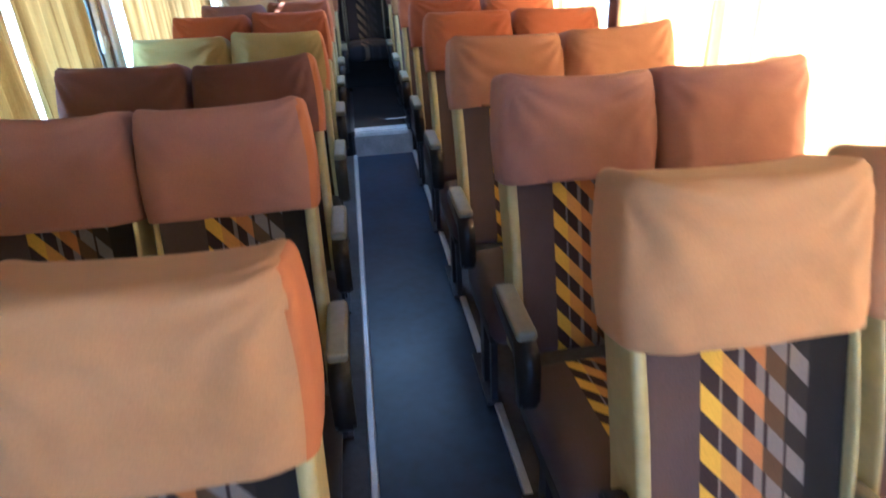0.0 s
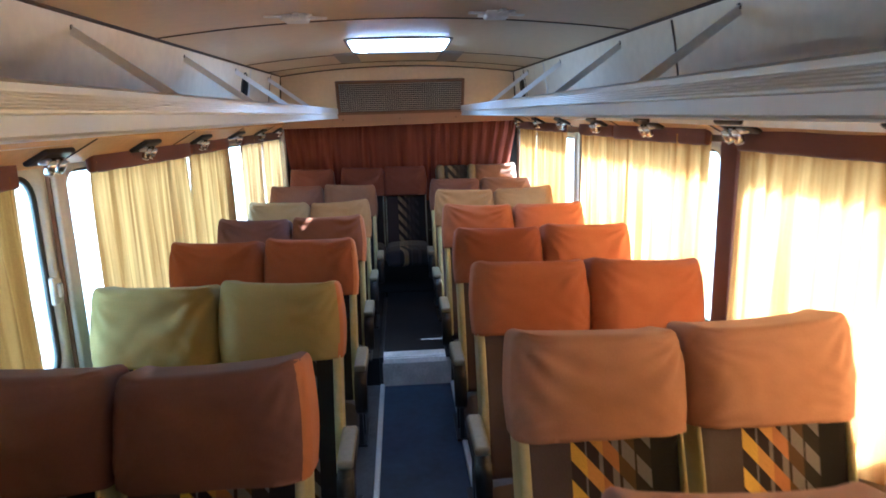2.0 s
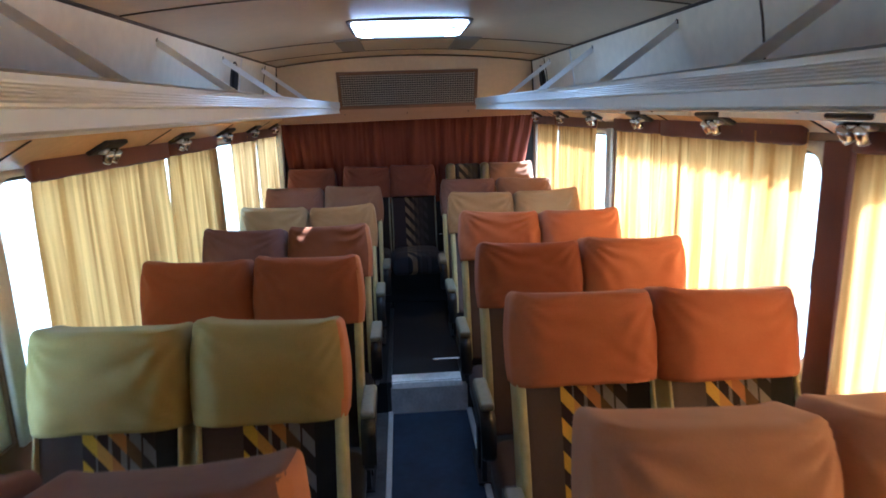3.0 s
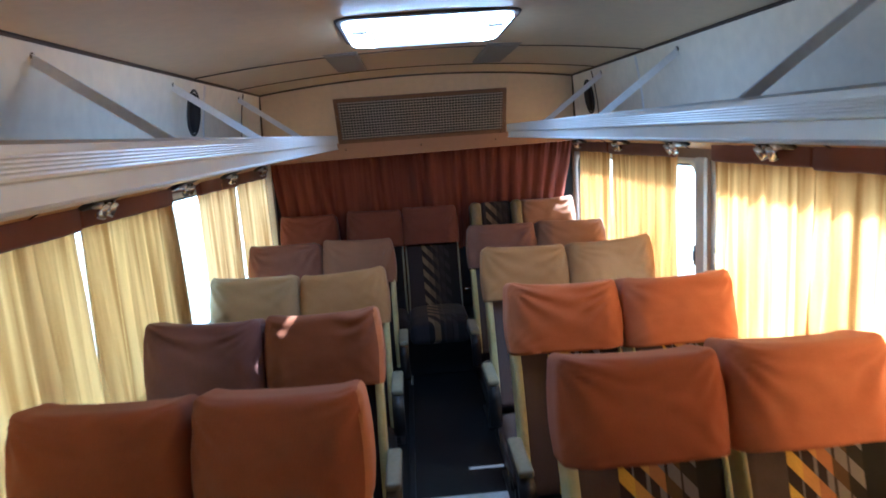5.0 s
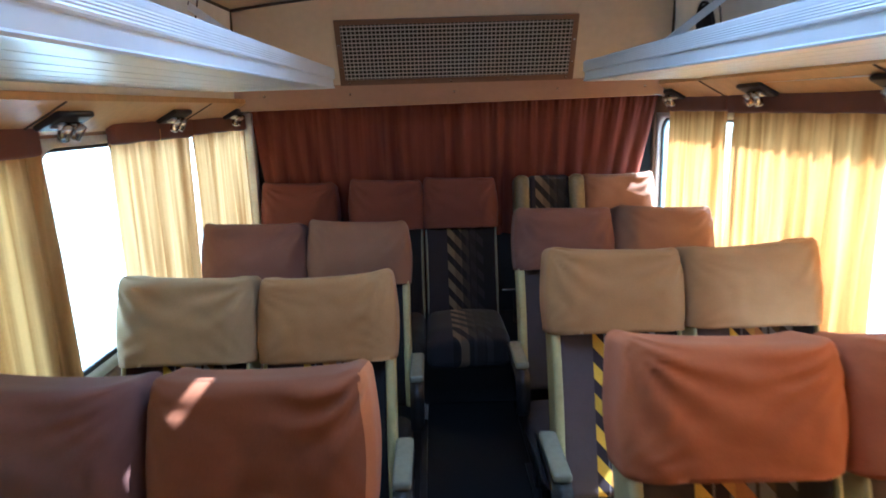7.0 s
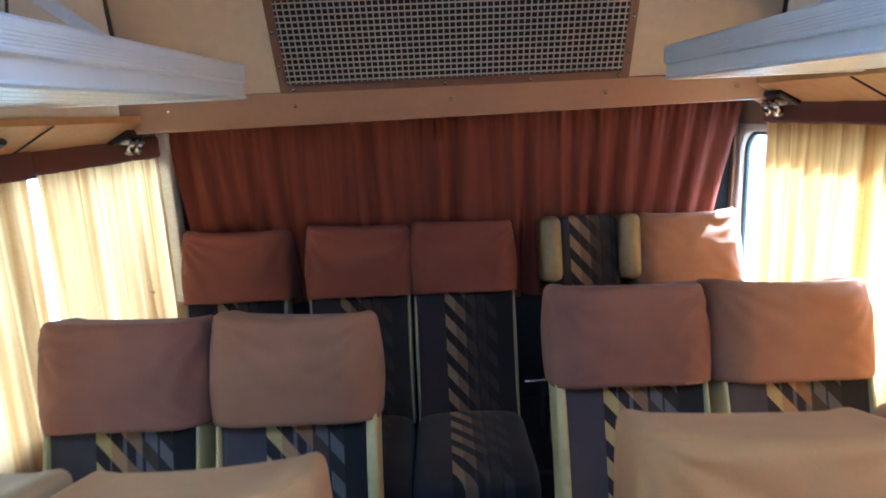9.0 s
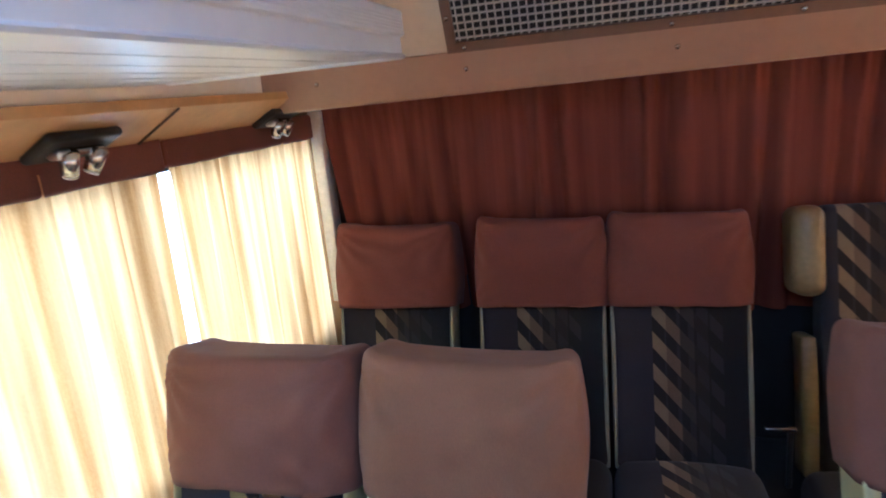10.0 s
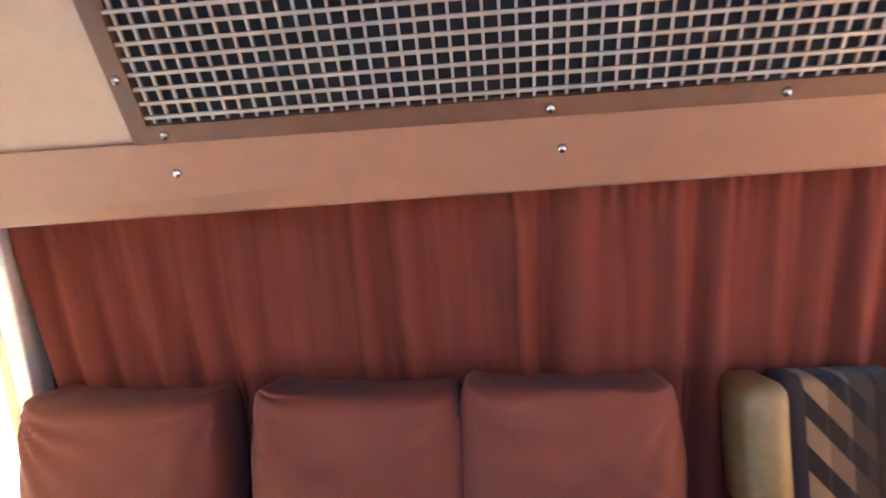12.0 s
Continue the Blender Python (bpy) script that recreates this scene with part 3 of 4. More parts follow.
def luggage_rack(side):
    x, sgn = LIP[side]
    rack = thing("luggage_rack", pose(0, 0, 0), "long aluminium overhead luggage rack with ribbed front lip", "luggage rack", "overhead racks")
    prof = [(0.012, 1.688), (-0.001, 1.689), (-0.003, 1.693), (0.002, 1.697), (0.003, 1.724), (-0.004, 1.727), (-0.005, 1.731), (-0.0035, 1.734), (-0.0046, 1.7365), (-0.0035, 1.739),
            (-0.0046, 1.7415), (-0.0035, 1.744), (-0.0046, 1.7465), (-0.0035, 1.749), (-0.0046, 1.7515), (-0.0035, 1.754), (-0.004, 1.757), (-0.004, 1.765), (0.004, 1.770), (0.016, 1.767), (0.018, 1.757), (0.016, 1.712), (0.026, 1.700), (0.022, 1.690)]
    part("lip", sweep(prof, lip_path(x, sgn)), M_RACK, rack, "ribbed pale aluminium lip", smooth=False)
    x_back = (SX0 - 0.040) if sgn < 0 else (SX1 + 0.040)
    n = 6
    for i in range(n):
        a = x + sgn * 0.022 + (x_back - x - sgn * 0.022) * i / n
        b = x + sgn * 0.022 + (x_back - x - sgn * 0.022) * (i + 0.93) / n
        lo_, hi_ = sorted((a, b))
        bm = bmesh.new()
        g = [[bm.verts.new((xx, y, 1.693 + zz + lift(y) * 0.75)) for xx, zz in ((lo_, 0), (hi_, 0), (hi_, 0.012), (lo_, 0.012))] for y in (Y0, 2.0, RACK_END - 0.02)]
        for p, q in zip(g, g[1:]):
            for k in range(4):
                bm.faces.new((p[k], p[(k + 1) % 4], q[(k + 1) % 4], q[k]))
        bm.faces.new(g[0]), bm.faces.new(g[-1][::-1])
        bmesh.ops.recalc_face_normals(bm, faces=bm.faces[:])
        part("tray_plank", bm, M_RACK, rack, smooth=False)
    xs0 = SX0 if sgn < 0 else SX1
    for y in ((-0.2, 0.9, 2.05, 3.15, 4.22, 5.20, 6.22) if sgn < 0 else (-0.2, 0.9, 1.95, 2.95, 4.00, 5.10, 6.12)):
        top = Vector((xs0 + sgn * 0.022, y, 2.022 + lift(y)))
        foot = Vector((x + sgn * 0.115, y, 1.706 + lift(y) * 0.75))
        br = part("brace", strip([top, foot], 0.012, 0.028), M_BRACE, rack, "pale grey enamelled brace", smooth=False)
        part("bolt", SCREW, M_LEG, br, "dark bolt", m=Matrix.Translation(top + Vector((-sgn * 0.012, 0, 0.0))) @ pose(0, 0, 0, 0, 90, 0) @ Matrix.Scale(1.8, 4))
    return rack


luggage_rack("left")
luggage_rack("right")

# ---- ceiling fittings ----
LX0, LX1, LY0, LY1 = -0.140, 0.466, 4.545, 5.092


def plate(w, d, r, z0, z1, lip=0.0):
    """A flat plate with corners rounded in plan, its lower face drawn in by lip."""
    bm = bmesh.new()
    rows = []
    for z, k in ((z1, 0.0), (z0 + lip * 0.6, 0.0), (z0, lip)):
        rows.append([bm.verts.new((u, v, z)) for u, v in rounded(-w / 2 + k, w / 2 - k, -d / 2 + k, d / 2 - k, r)])
    n = len(rows[0])
    for p, q in zip(rows, rows[1:]):
        for i in range(n):
            bm.faces.new((p[i], p[(i + 1) % n], q[(i + 1) % n], q[i]))
    bm.faces.new(rows[0]), bm.faces.new(rows[-1])
    bmesh.ops.recalc_face_normals(bm, faces=bm.faces[:])
    return bm


def slotted(bm, lamp, x_end, y_end, bridge=False):
    """Cuts the added sun slot through a plate of the fitting."""
    ox, oy = lamp.matrix_basis.translation.xy
    x0, x1, y0, y1 = SLOT[0] - ox, x_end - ox, SLOT[2] - oy, y_end - oy
    bar = y0 + 0.055
    for co, no in (((x0, 0, 0), (1, 0, 0)), ((x1, 0, 0), (1, 0, 0)), ((0, y0, 0), (0, 1, 0)), ((0, y1, 0), (0, 1, 0)), ((0, bar, 0), (0, 1, 0)), ((0, bar + 0.010, 0), (0, 1, 0))):
        bmesh.ops.bisect_plane(bm, geom=bm.verts[:] + bm.edges[:] + bm.faces[:], plane_co=co, plane_no=no)
    inside = [f for f in bm.faces if x0 < f.calc_center_median().x < x1 and y0 < f.calc_center_median().y < y1 and not (bridge and bar < f.calc_center_median().y < bar + 0.010)]
    bmesh.ops.delete(bm, geom=inside, context="FACES")
    return bm


def ceiling_lamp(xc, y0, y1, x0, x1):
    zc = arch(xc) + lift((y0 + y1) / 2)
    w, d = x1 - x0, y1 - y0
    lamp = thing("ceiling_light", pose((x0 + x1) / 2, (y0 + y1) / 2, zc), "flat rectangular ceiling light with lit frosted diffuser in a dark frame", "ceiling light")
    part("light_frame", slotted(plate(w, d, 0.06, -0.016, 0.008, 0.006), lamp, 0.440, SLOT[3] + 0.015), M_SEAM, lamp, "dark brown frame", smooth=False)
    dif = part("diffuser", slotted(plate(w - 0.045, d - 0.05, 0.055, -0.030, -0.014, 0.008), lamp, SLOT[1], SLOT[3], True), M_LAMP, lamp, "frosted bluish-white diffuser", smooth=False)
    part("prism_panel", plate(w - 0.22, d - 0.12, 0.03, -0.036, -0.029, 0.004), M_LAMP_MID, dif, "pale blue ribbed middle of the diffuser", smooth=False)
    for sx in (-1, 1):
        part("catch", rbox(0.050, 0.022, 0.014, 0.005, (2, 1, 1), centre=(sx * (w / 2 - 0.075), -0.145, -0.034)), M_VENT, lamp, "small grey catch")
    return lamp


ceiling_lamp(XC, LY0, LY1, LX0, LX1)
for x0, x1 in ((-0.28, -0.125), (0.455, 0.61)):
    y0, y1 = 5.36, 6.03
    z = arch((x0 + x1) / 2) + lift(5.7)
    v = thing("ceiling_vent", pose((x0 + x1) / 2, (y0 + y1) / 2, z - 0.004), "flat grey ventilation flap set in the ceiling", "ceiling vent", "ceiling vents")
    part("vent_plate", rbox(x1 - x0, y1 - y0, 0.014, 0.005, (2, 3, 1)), M_VENT, v)
    part("flange", box(-0.07, 0.07, -0.30, 0.30, -0.0095, -0.0068), M_VENT, v, smooth=False)
for x in (-0.25, 0.56):
    v = thing("air_outlet", pose(x, 3.66, arch(x) + lift(3.66) - 0.012), "small white plastic air outlet on the ceiling", "air outlet", "ceiling air outlets")
    part("outlet_body", rbox(0.10, 0.10, 0.030, 0.012, (2, 2, 1)), M_WHITE, v)
    for turn, long_ in ((18, 0.25), (98, 0.20), (140, 0.17)):
        part("arm", rbox(long_, 0.030, 0.010, 0.004, (4, 1, 1), fn=lambda q: Vector((q.x, q.y * (1 - 2.2 * abs(q.x)), q.z)), centre=(0, 0, 0.004)), M_WHITE, v, m=pose(0, 0, 0, 0, 0, turn))

# loudspeakers in the coves
for x, y, sgn in ((SX0 - 0.028, 5.46, -1), (SX1 + 0.028, 6.42, 1)):
    sp = thing("loudspeaker", pose(x, y, 1.895) @ pose(0, 0, 0, 0, -sgn * 98, 0), "oval black loudspeaker grille set in the cove panel", "loudspeaker", "cove loudspeakers")
    bm = cyl(0.090, 0.016, 36, 0.080)
    bmesh.ops.transform(bm, matrix=Matrix.Diagonal((1.08, 0.88, 1, 1)), verts=bm.verts[:])
    part("speaker_cloth", bm, M_SPEAKER, sp)
    bm = bmesh.new()
    n = 36
    rings = [[bm.verts.new((1.08 * a * math.cos(2 * math.pi * i / n), 0.88 * a * math.sin(2 * math.pi * i / n), h)) for i in range(n)] for a, h in ((0.098, -0.006), (0.098, 0.008), (0.089, 0.011), (0.087, -0.006))]
    for p, q in zip(rings, rings[1:] + rings[:1]):
        for i in range(n):
            bm.faces.new((p[i], p[(i + 1) % n], q[(i + 1) % n], q[i]))
    bmesh.ops.recalc_face_normals(bm, faces=bm.faces[:])
    part("rim", bm, M_BLACK, sp, "black rim")
# upright joint strips on the coves
for y, xs0, sgn in ((5.60, SX0, -1), (1.4, SX0, -1), (5.56, SX1, 1), (1.3, SX1, 1)):
    pts = [(xs0 + sgn * (u - 0.002), y, z + lift(y)) for u, z in ((0.002, 2.046), (0.020, 1.96), (0.035, 1.86), (0.043, 1.76), (0.045, 1.70))]
    structure("trim_cove_joint", strip(pts, 0.014, 0.006), M_BRACE, "pale upright joint strip on the cove panel")
for y, xs0, sgn in ((3.42, SX1, 1), (6.28, SX1, 1), (6.30, SX0, -1)):
    pts = [(xs0 + sgn * (u - 0.002), y, z + lift(y)) for u, z in ((0.002, 2.046), (0.020, 1.96), (0.035, 1.86), (0.043, 1.76), (0.045, 1.70))]
    structure("trim_cove_seam", strip(pts, 0.006, 0.005), M_SEAM, "thin dark upright seam on the cove panel")

# ---- reading lights ----
def reading_light(x, y, z, sgn):
    th = thing("reading_light", pose(x, y, z) @ Matrix.Scale(0.88, 4), "pair of chrome reading spots on a black swivel base", "reading light", "reading lights")
    base = rbox(0.10, 0.20, 0.022, 0.010, (2, 3, 1), fn=lambda q: Vector((q.x, q.y * (1 - 1.6 * max(0, -q.z)), q.z)))
    part("base", base, M_BLACK, th, "black plastic base", m=pose(0, 0, 0, 0, sgn * 28, 0))
    for dy in (-0.035, 0.035):
        tube = cyl(0.017, 0.055, 18, 0.021, 0.003)
        sp = part("spot", tube, M_CHROME, th, "chrome spot", m=pose(-sgn * 0.012, dy, -0.036, -14 * (1 if dy > 0 else -1), sgn * -24, 0))
        part("lens", cyl(0.015, 0.004, 16), M_WHITE, sp, "pale lens", m=pose(0, 0, -0.029))
    part("knuckle", rbox(0.04, 0.13, 0.022, 0.009, (1, 2, 1), centre=(-sgn * 0.004, 0, -0.016)), M_CHROME, th, "chrome bracket")
    return th


first = {}
ROW_L = [0.80, 1.70, 2.375, 3.213, 4.003, 4.80, 5.585, 6.275]
ROW_R = [0.94, 1.69, 2.450, 3.244, 4.008, 4.80, 5.594, 6.370]
for y in (0.83, 1.60, 2.32, 3.08, 3.85, 4.64, 5.43, 6.18, 6.95):
    if not first.get("l"):
        first["l"] = reading_light(XL + 0.085, y, 1.594 + lift(y) * 0.5, -1)
    else:
        copy_thing(first["l"], pose(XL + 0.085, y, 1.594 + lift(y) * 0.5))
for y in (0.77, 1.53, 2.28, 3.04, 3.79, 4.54, 5.30, 6.05, 6.90):
    if not first.get("r"):
        first["r"] = reading_light(XR - 0.085, y, 1.628 + lift(y) * 0.5, 1)
    else:
        copy_thing(first["r"], pose(XR - 0.085, y, 1.628 + lift(y) * 0.5))


# ---- curtains ----
def drape(length, z0, z1, waves, depth, seed, gather=0.0, lean=0.0, rows=14, slant=0.0, edge=None):
    """A hanging curtain in local coordinates: length along y, folds along x."""
    rnd = random.Random(seed)
    n = max(24, int(waves * 12))
    ph = [rnd.uniform(0, 6.28) for _ in range(5)]
    bm = bmesh.new()
    g = []
    for j in range(rows + 1):
        s = j / rows
        z = z1 + (z0 - z1) * s
        row = []
        for i in range(n + 1):
            u = i / n
            w = waves * u
            strength = 0.55 + 0.95 * noise.noise(Vector((w * 0.55, seed * 3.1, s * 0.6)))
            fold = strength * math.sin(2 * math.pi * (w + 0.35 * noise.noise(Vector((w * 0.4, seed * 1.7, s * 0.9)))) + ph[0])
            fold += 0.40 * noise.noise(Vector((w * 1.9, seed * 2.3, s * 0.8)))
            amp = depth * (0.55 + 0.75 * s)
            fold += 0.75 * math.sin(2 * math.pi * w * 3.1 + ph[3]) * math.exp(-s * 11)
            yy = length * (u - 0.5) * (1 - gather * s) + lean * s
            yy += 0.010 * math.sin(2 * math.pi * waves * u + ph[2]) * s
            if edge:
                dy, keep = edge(u, z)
                yy += dy
                fold *= keep
            row.append(bm.verts.new((amp * fold, yy + slant * s * (0.5 - u), z + (0.006 * math.sin(9 * u + ph[1]) if j == rows else 0))))
        g.append(row)
    for a, b in zip(g, g[1:]):
        for i in range(n):
            bm.faces.new((a[i], a[i + 1], b[i + 1], b[i]))
    return bm


def side_curtain(side, y0, y1, seed, h0, h1):
    x = (XL + 0.022) if side == "left" else (XR - 0.022)
    mid = (y0 + y1) / 2
    top = (1.578 if side == "left" else 1.616) + lift(mid) * 0.5
    c = thing("window_curtain", pose(x, mid, 0), "sheer gold pleated curtain drawn across the coach window, sunlit", "curtain", "window curtains")
    part("drape", drape(y1 - y0, 0.70, top - 0.03, (y1 - y0) * 11, 0.024, seed), (M_GOLD if y0 < 5.3 else M_GOLD_DENSE) if side == "right" else (M_GOLD_HEAVY if y0 < 3 else M_GOLD_LEFT_MID if y0 < 5.6 else M_GOLD_REAR), c)
    h0, h1 = h0 - mid, h1 - mid
    head = rbox(0.030, h1 - h0, 0.085, 0.012, (1, 10, 2), fn=lambda q: Vector((q.x + 0.003 * math.sin(q.y * 60), q.y, q.z + (0.0015 * math.sin(q.y * 23 + seed) if q.z < 0 else 0))), centre=(-0.004 if side == "right" else 0.004, (h0 + h1) / 2, top - 0.030))
    part("heading", head, M_VALANCE, c, "dark red-brown velour heading band")
    return c


LEFT_C = ((-2.5, -1.0), (-0.95, 0.45), (0.50, 1.38), (1.42, 2.31), (2.36, 2.98), (3.45, 4.56), (4.585, 5.39), (5.78, 6.455), (6.49, 7.38))
RIGHT_C = ((-2.5, -1.0), (-0.95, 0.20), (0.24, 1.22), (1.27, 2.280), (2.268, 3.12), (3.340, 4.400), (4.378, 5.045), (5.42, 6.355), (6.40, 7.080))
for side, spans, seed in (("left", LEFT_C, 10), ("right", RIGHT_C, 40)):
    for k, (a, b) in enumerate(spans):
        before = spans[k - 1][1] if k else a
        after = spans[k + 1][0] if k + 1 < len(spans) else b
        side_curtain(side, a, b, seed + k, (a + before) / 2 if abs(a - before) < 0.12 else a, (b + after) / 2 if abs(after - b) < 0.12 else b)
for x, y, z, sgn, m_, nm in ((XL, 3.19, 1.10, -1, M_WHITE, "white"), (XL, 5.43, 1.10, -1, M_BLACK, "black"), (XR, 5.10, 1.10, 1, M_WHITE, "white"), (XR, 5.29, 1.08, 1, M_BLACK, "black"), (XR, 3.285, 1.12, 1, M_BLACK, "black")):
    la = thing("window_latch", pose(x + sgn * 0.022, y, z), nm + " plastic sliding-window latch on the frame", "window latch", "window latches")
    part("latch_body", rbox(0.022, 0.055, 0.10, 0.008, (1, 2, 2)), m_, la)
    part("thumb_grip", rbox(0.014, 0.022, 0.05, 0.005, (1, 1, 1), None, (-sgn * 0.014, 0, 0)), m_, la)
# pillars between the windows
structure("pillar_left", rbox(0.02, 0.075, 0.80, 0.008, (1, 2, 6), centre=(XL + 0.008, 3.255, 1.14)), M_PILLAR, "pale grey enamelled pillar between windows", smooth=True)

structure("pillar_right", rbox(0.02, 0.085, 0.80, 0.008, (1, 2, 4), centre=(XR - 0.008, 5.19, 1.14)), M_PILLAR, "pale alloy pillar between coach windows", smooth=True)
structure("pillar_right_covered", rbox(0.024, 0.120, 0.80, 0.008, (1, 2, 4), centre=(XR - 0.012, 3.198, 1.14)), M_VALANCE, "dark red-brown covered pillar between windows", smooth=True)
# rear curtain in two widths
def pulled(u, z):
    """The folds swing away from the right corner as they fall."""
    s = (1.61 - z) / 0.75
    return -0.14 * s * u ** 2, 1.0 + 0.5 * u ** 4 + 0.9 * math.exp(-u * 28)


def spread(u, z):
    """The folds swing away from the left corner as they fall."""
    s = (1.61 - z) / 0.75
    return 0.10 * s * (1 - u) ** 1.5, 1.0 + 0.9 * math.exp(-(1 - u) * 28)


rear = thing("rear_curtain", pose(-0.425, 7.30, 0, 0, 0, -90), "rust-red gathered curtain hung across the rear window", "curtain", "rear curtains")
part("drape", drape(1.13, 0.86, 1.64, 11.5, 0.023, 71, gather=0.0, rows=22, slant=0.0, edge=spread), M_REARCURT, rear)
rear2 = thing("rear_curtain", pose(0.715, 7.275, 0, 0, 0, -90), "rust-red rear curtain pulled aside at its corner", "curtain", "rear curtains")
part("drape", drape(1.22, 0.86, 1.64, 12.5, 0.026, 72, gather=0.0, lean=0.0, rows=22, slant=0.0, edge=pulled), M_REARCURT, rear2)
structure("curtain_post_left", box(XL + 0.03, XL + 0.075, 7.26, 7.33, 0.9, 1.60, 0.006), M_ALU, "grey metal upright at the rear corner", smooth=True)

# ---- seats ----
TH = radians(14)
LB = 0.80


def back_pose(x, ztop, th=TH, yr=0.0):
    return pose(x, yr - LB * math.sin(th), ztop - LB * math.cos(th)) @ Matrix.Rotation(-th, 4, "X")


def bolster(q):
    side = max(0.0, abs(q.x) - 0.10) / 0.10
    return Vector((q.x, q.y - 0.026 * side * side * (1 if q.y < 0 else 0.2), q.z))


BACK = mesh_of(rbox(0.395, 0.105, 0.76, 0.03, (10, 2, 10), bolster, (0, 0.065, 0.38), (0, 2)), "backrest")
FULLBACK = mesh_of(rbox(0.24, 0.115, 0.80, 0.03, (8, 2, 10), None, (0, 0.05, 0.40), (0, 2)), "backrest_uncovered")
TRIM = mesh_of(rbox(0.026, 0.130, 0.560, 0.012, (1, 3, 8), lambda q: Vector((q.x, q.y - 0.02 * math.sin((q.z + 0.28) / 0.56 * math.pi), q.z)), (0, 0.060, 0.280)), "edge_trim")
CUSH = mesh_of(rbox(0.425, 0.50, 0.145, 0.05, (8, 8, 2), lambda q: Vector((q.x, q.y, q.z + (0.016 * (1 - (q.x / 0.21) ** 2) if q.z > 0 else 0) - (0.02 if q.y < -0.2 else 0))), (0, 0, 0), (0, 1)), "cushion")


def cover_mesh(seed):
    """A stretch cover: flat front, rounded wings, pulled folds that run into the top corners."""
    rnd = random.Random(seed)
    off = Vector((rnd.uniform(-9, 9), rnd.uniform(-9, 9), rnd.uniform(-9, 9)))
    tilt = rnd.uniform(-0.05, 0.05)
    sag = rnd.uniform(0.004, 0.011)
    turns = rnd.uniform(13, 19)
    pull = [rnd.uniform(0.35, 1.0) for _ in range(4)]
    seam = rnd.uniform(0.150, 0.162)

    def fn(q):
        bend = max(0.0, abs(q.x) - seam) + 0.012 * math.exp(-((abs(q.x) - seam) / 0.012) ** 2) * 0.3
        front = max(0.0, min(1.0, (0.03 - q.y) / 0.06))
        n = noise.noise(q * 8.0 + off)
        fold = noise.noise(Vector((q.x * 4 + q.z * 5, q.z * 9 - q.x * 5, q.y * 4)) + off)
        y = q.y + 0.62 * bend * front
        ear = min(1.0, max(0.0, abs(q.x) - 0.16) / 0.04)
        up = max(0.0, min(1.0, (q.z - 0.03) / 0.08))
        z = q.z + tilt * q.x * (0.4 + 0.6 * up) - sag * (1 - (q.x / 0.21) ** 2) * up - 0.006 * (1 - ear) * up
        dent = 0.0
        for i_, (cx, cz) in enumerate(((-0.226, 0.135), (0.226, 0.135), (-0.226, -0.15), (0.226, -0.15))):
            dx, dz = abs(q.x - cx) + 0.004, q.z - cz
            dd = math.hypot(dx, dz)
            a = math.atan2(dz, dx) + 0.35 * noise.noise(q * 6.0 + off)
            fan = math.sin(a * turns + off[i_ % 3]) - 0.5
            dent += fan * math.exp(-dd / (0.12 if i_ < 2 else 0.08)) * min(1.0, dd / 0.07) * (0.017 if i_ < 2 else 0.010) * pull[i_]
        stitch = 0.0022 * math.exp(-((abs(q.x) - seam) / 0.006) ** 2)
        swell = 0.008 * math.cos(q.x / 0.22 * 1.45) * math.cos(q.z / 0.16 * 1.4)
        belly = 0.950 + 0.080 * math.sin(math.pi * min(1.0, max(0.0, (0.150 - q.z) / 0.30)) * 0.80)
        out = Vector((q.x * belly * (1 + 0.008 * fold), y + 0.004 * fold + 0.002 * n + (dent + stitch - swell) * front, z))
        hem = -0.146 + 0.004 * noise.noise(Vector((q.x * 14, q.y * 9, 0)) + off)
        if q.z < -0.142:
            out.z = hem
        return out

    return mesh_of(rbox(0.434, 0.195, 0.313, 0.026, (36, 5, 24), lambda q: fn(q + Vector((0, 0, -0.014))), (0, 0.055, LB - 0.138)), "headrest_cover")


COVERS = [cover_mesh(s) for s in range(8)]


def lit_side_mesh(cover):
    """The side strip of a cover, lying just proud of it, for amber side light put in as colour."""
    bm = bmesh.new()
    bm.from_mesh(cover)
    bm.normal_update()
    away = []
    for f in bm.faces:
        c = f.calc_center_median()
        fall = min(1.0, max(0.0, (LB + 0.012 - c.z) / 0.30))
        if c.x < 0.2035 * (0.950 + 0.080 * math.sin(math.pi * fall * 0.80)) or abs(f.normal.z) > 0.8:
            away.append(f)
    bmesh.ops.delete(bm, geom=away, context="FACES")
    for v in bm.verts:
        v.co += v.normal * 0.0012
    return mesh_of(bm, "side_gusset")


LIT_SIDES = [lit_side_mesh(c) for c in COVERS]


def arm_body():
    """Armrest seen from the side: a bar that drops at its front end."""
    out = [(0.0, 0.0), (-0.26, 0.0), (-0.315, -0.02), (-0.335, -0.06), (-0.335, -0.17), (-0.315, -0.20), (-0.275, -0.20), (-0.262, -0.10), (-0.235, -0.065), (0.0, -0.055)]
    bm = bmesh.new()
    a = [bm.verts.new((-0.026, y, z)) for y, z in out]
    b = [bm.verts.new((0.026, y, z)) for y, z in out]
    bm.faces.new(a), bm.faces.new(b[::-1])
    for i in range(len(out)):
        j = (i + 1) % len(out)
        bm.faces.new((a[j], a[i], b[i], b[j]))
    bmesh.ops.recalc_face_normals(bm, faces=bm.faces[:])
    bmesh.ops.bevel(bm, geom=[e for e in bm.edges], offset=0.008, segments=2, affect="EDGES")
    return bm


ARM = mesh_of(arm_body(), "armrest")
PAD = mesh_of(rbox(0.054, 0.25, 0.030, 0.012, (2, 4, 1), None, (0, -0.17, 0.008)), "pad")


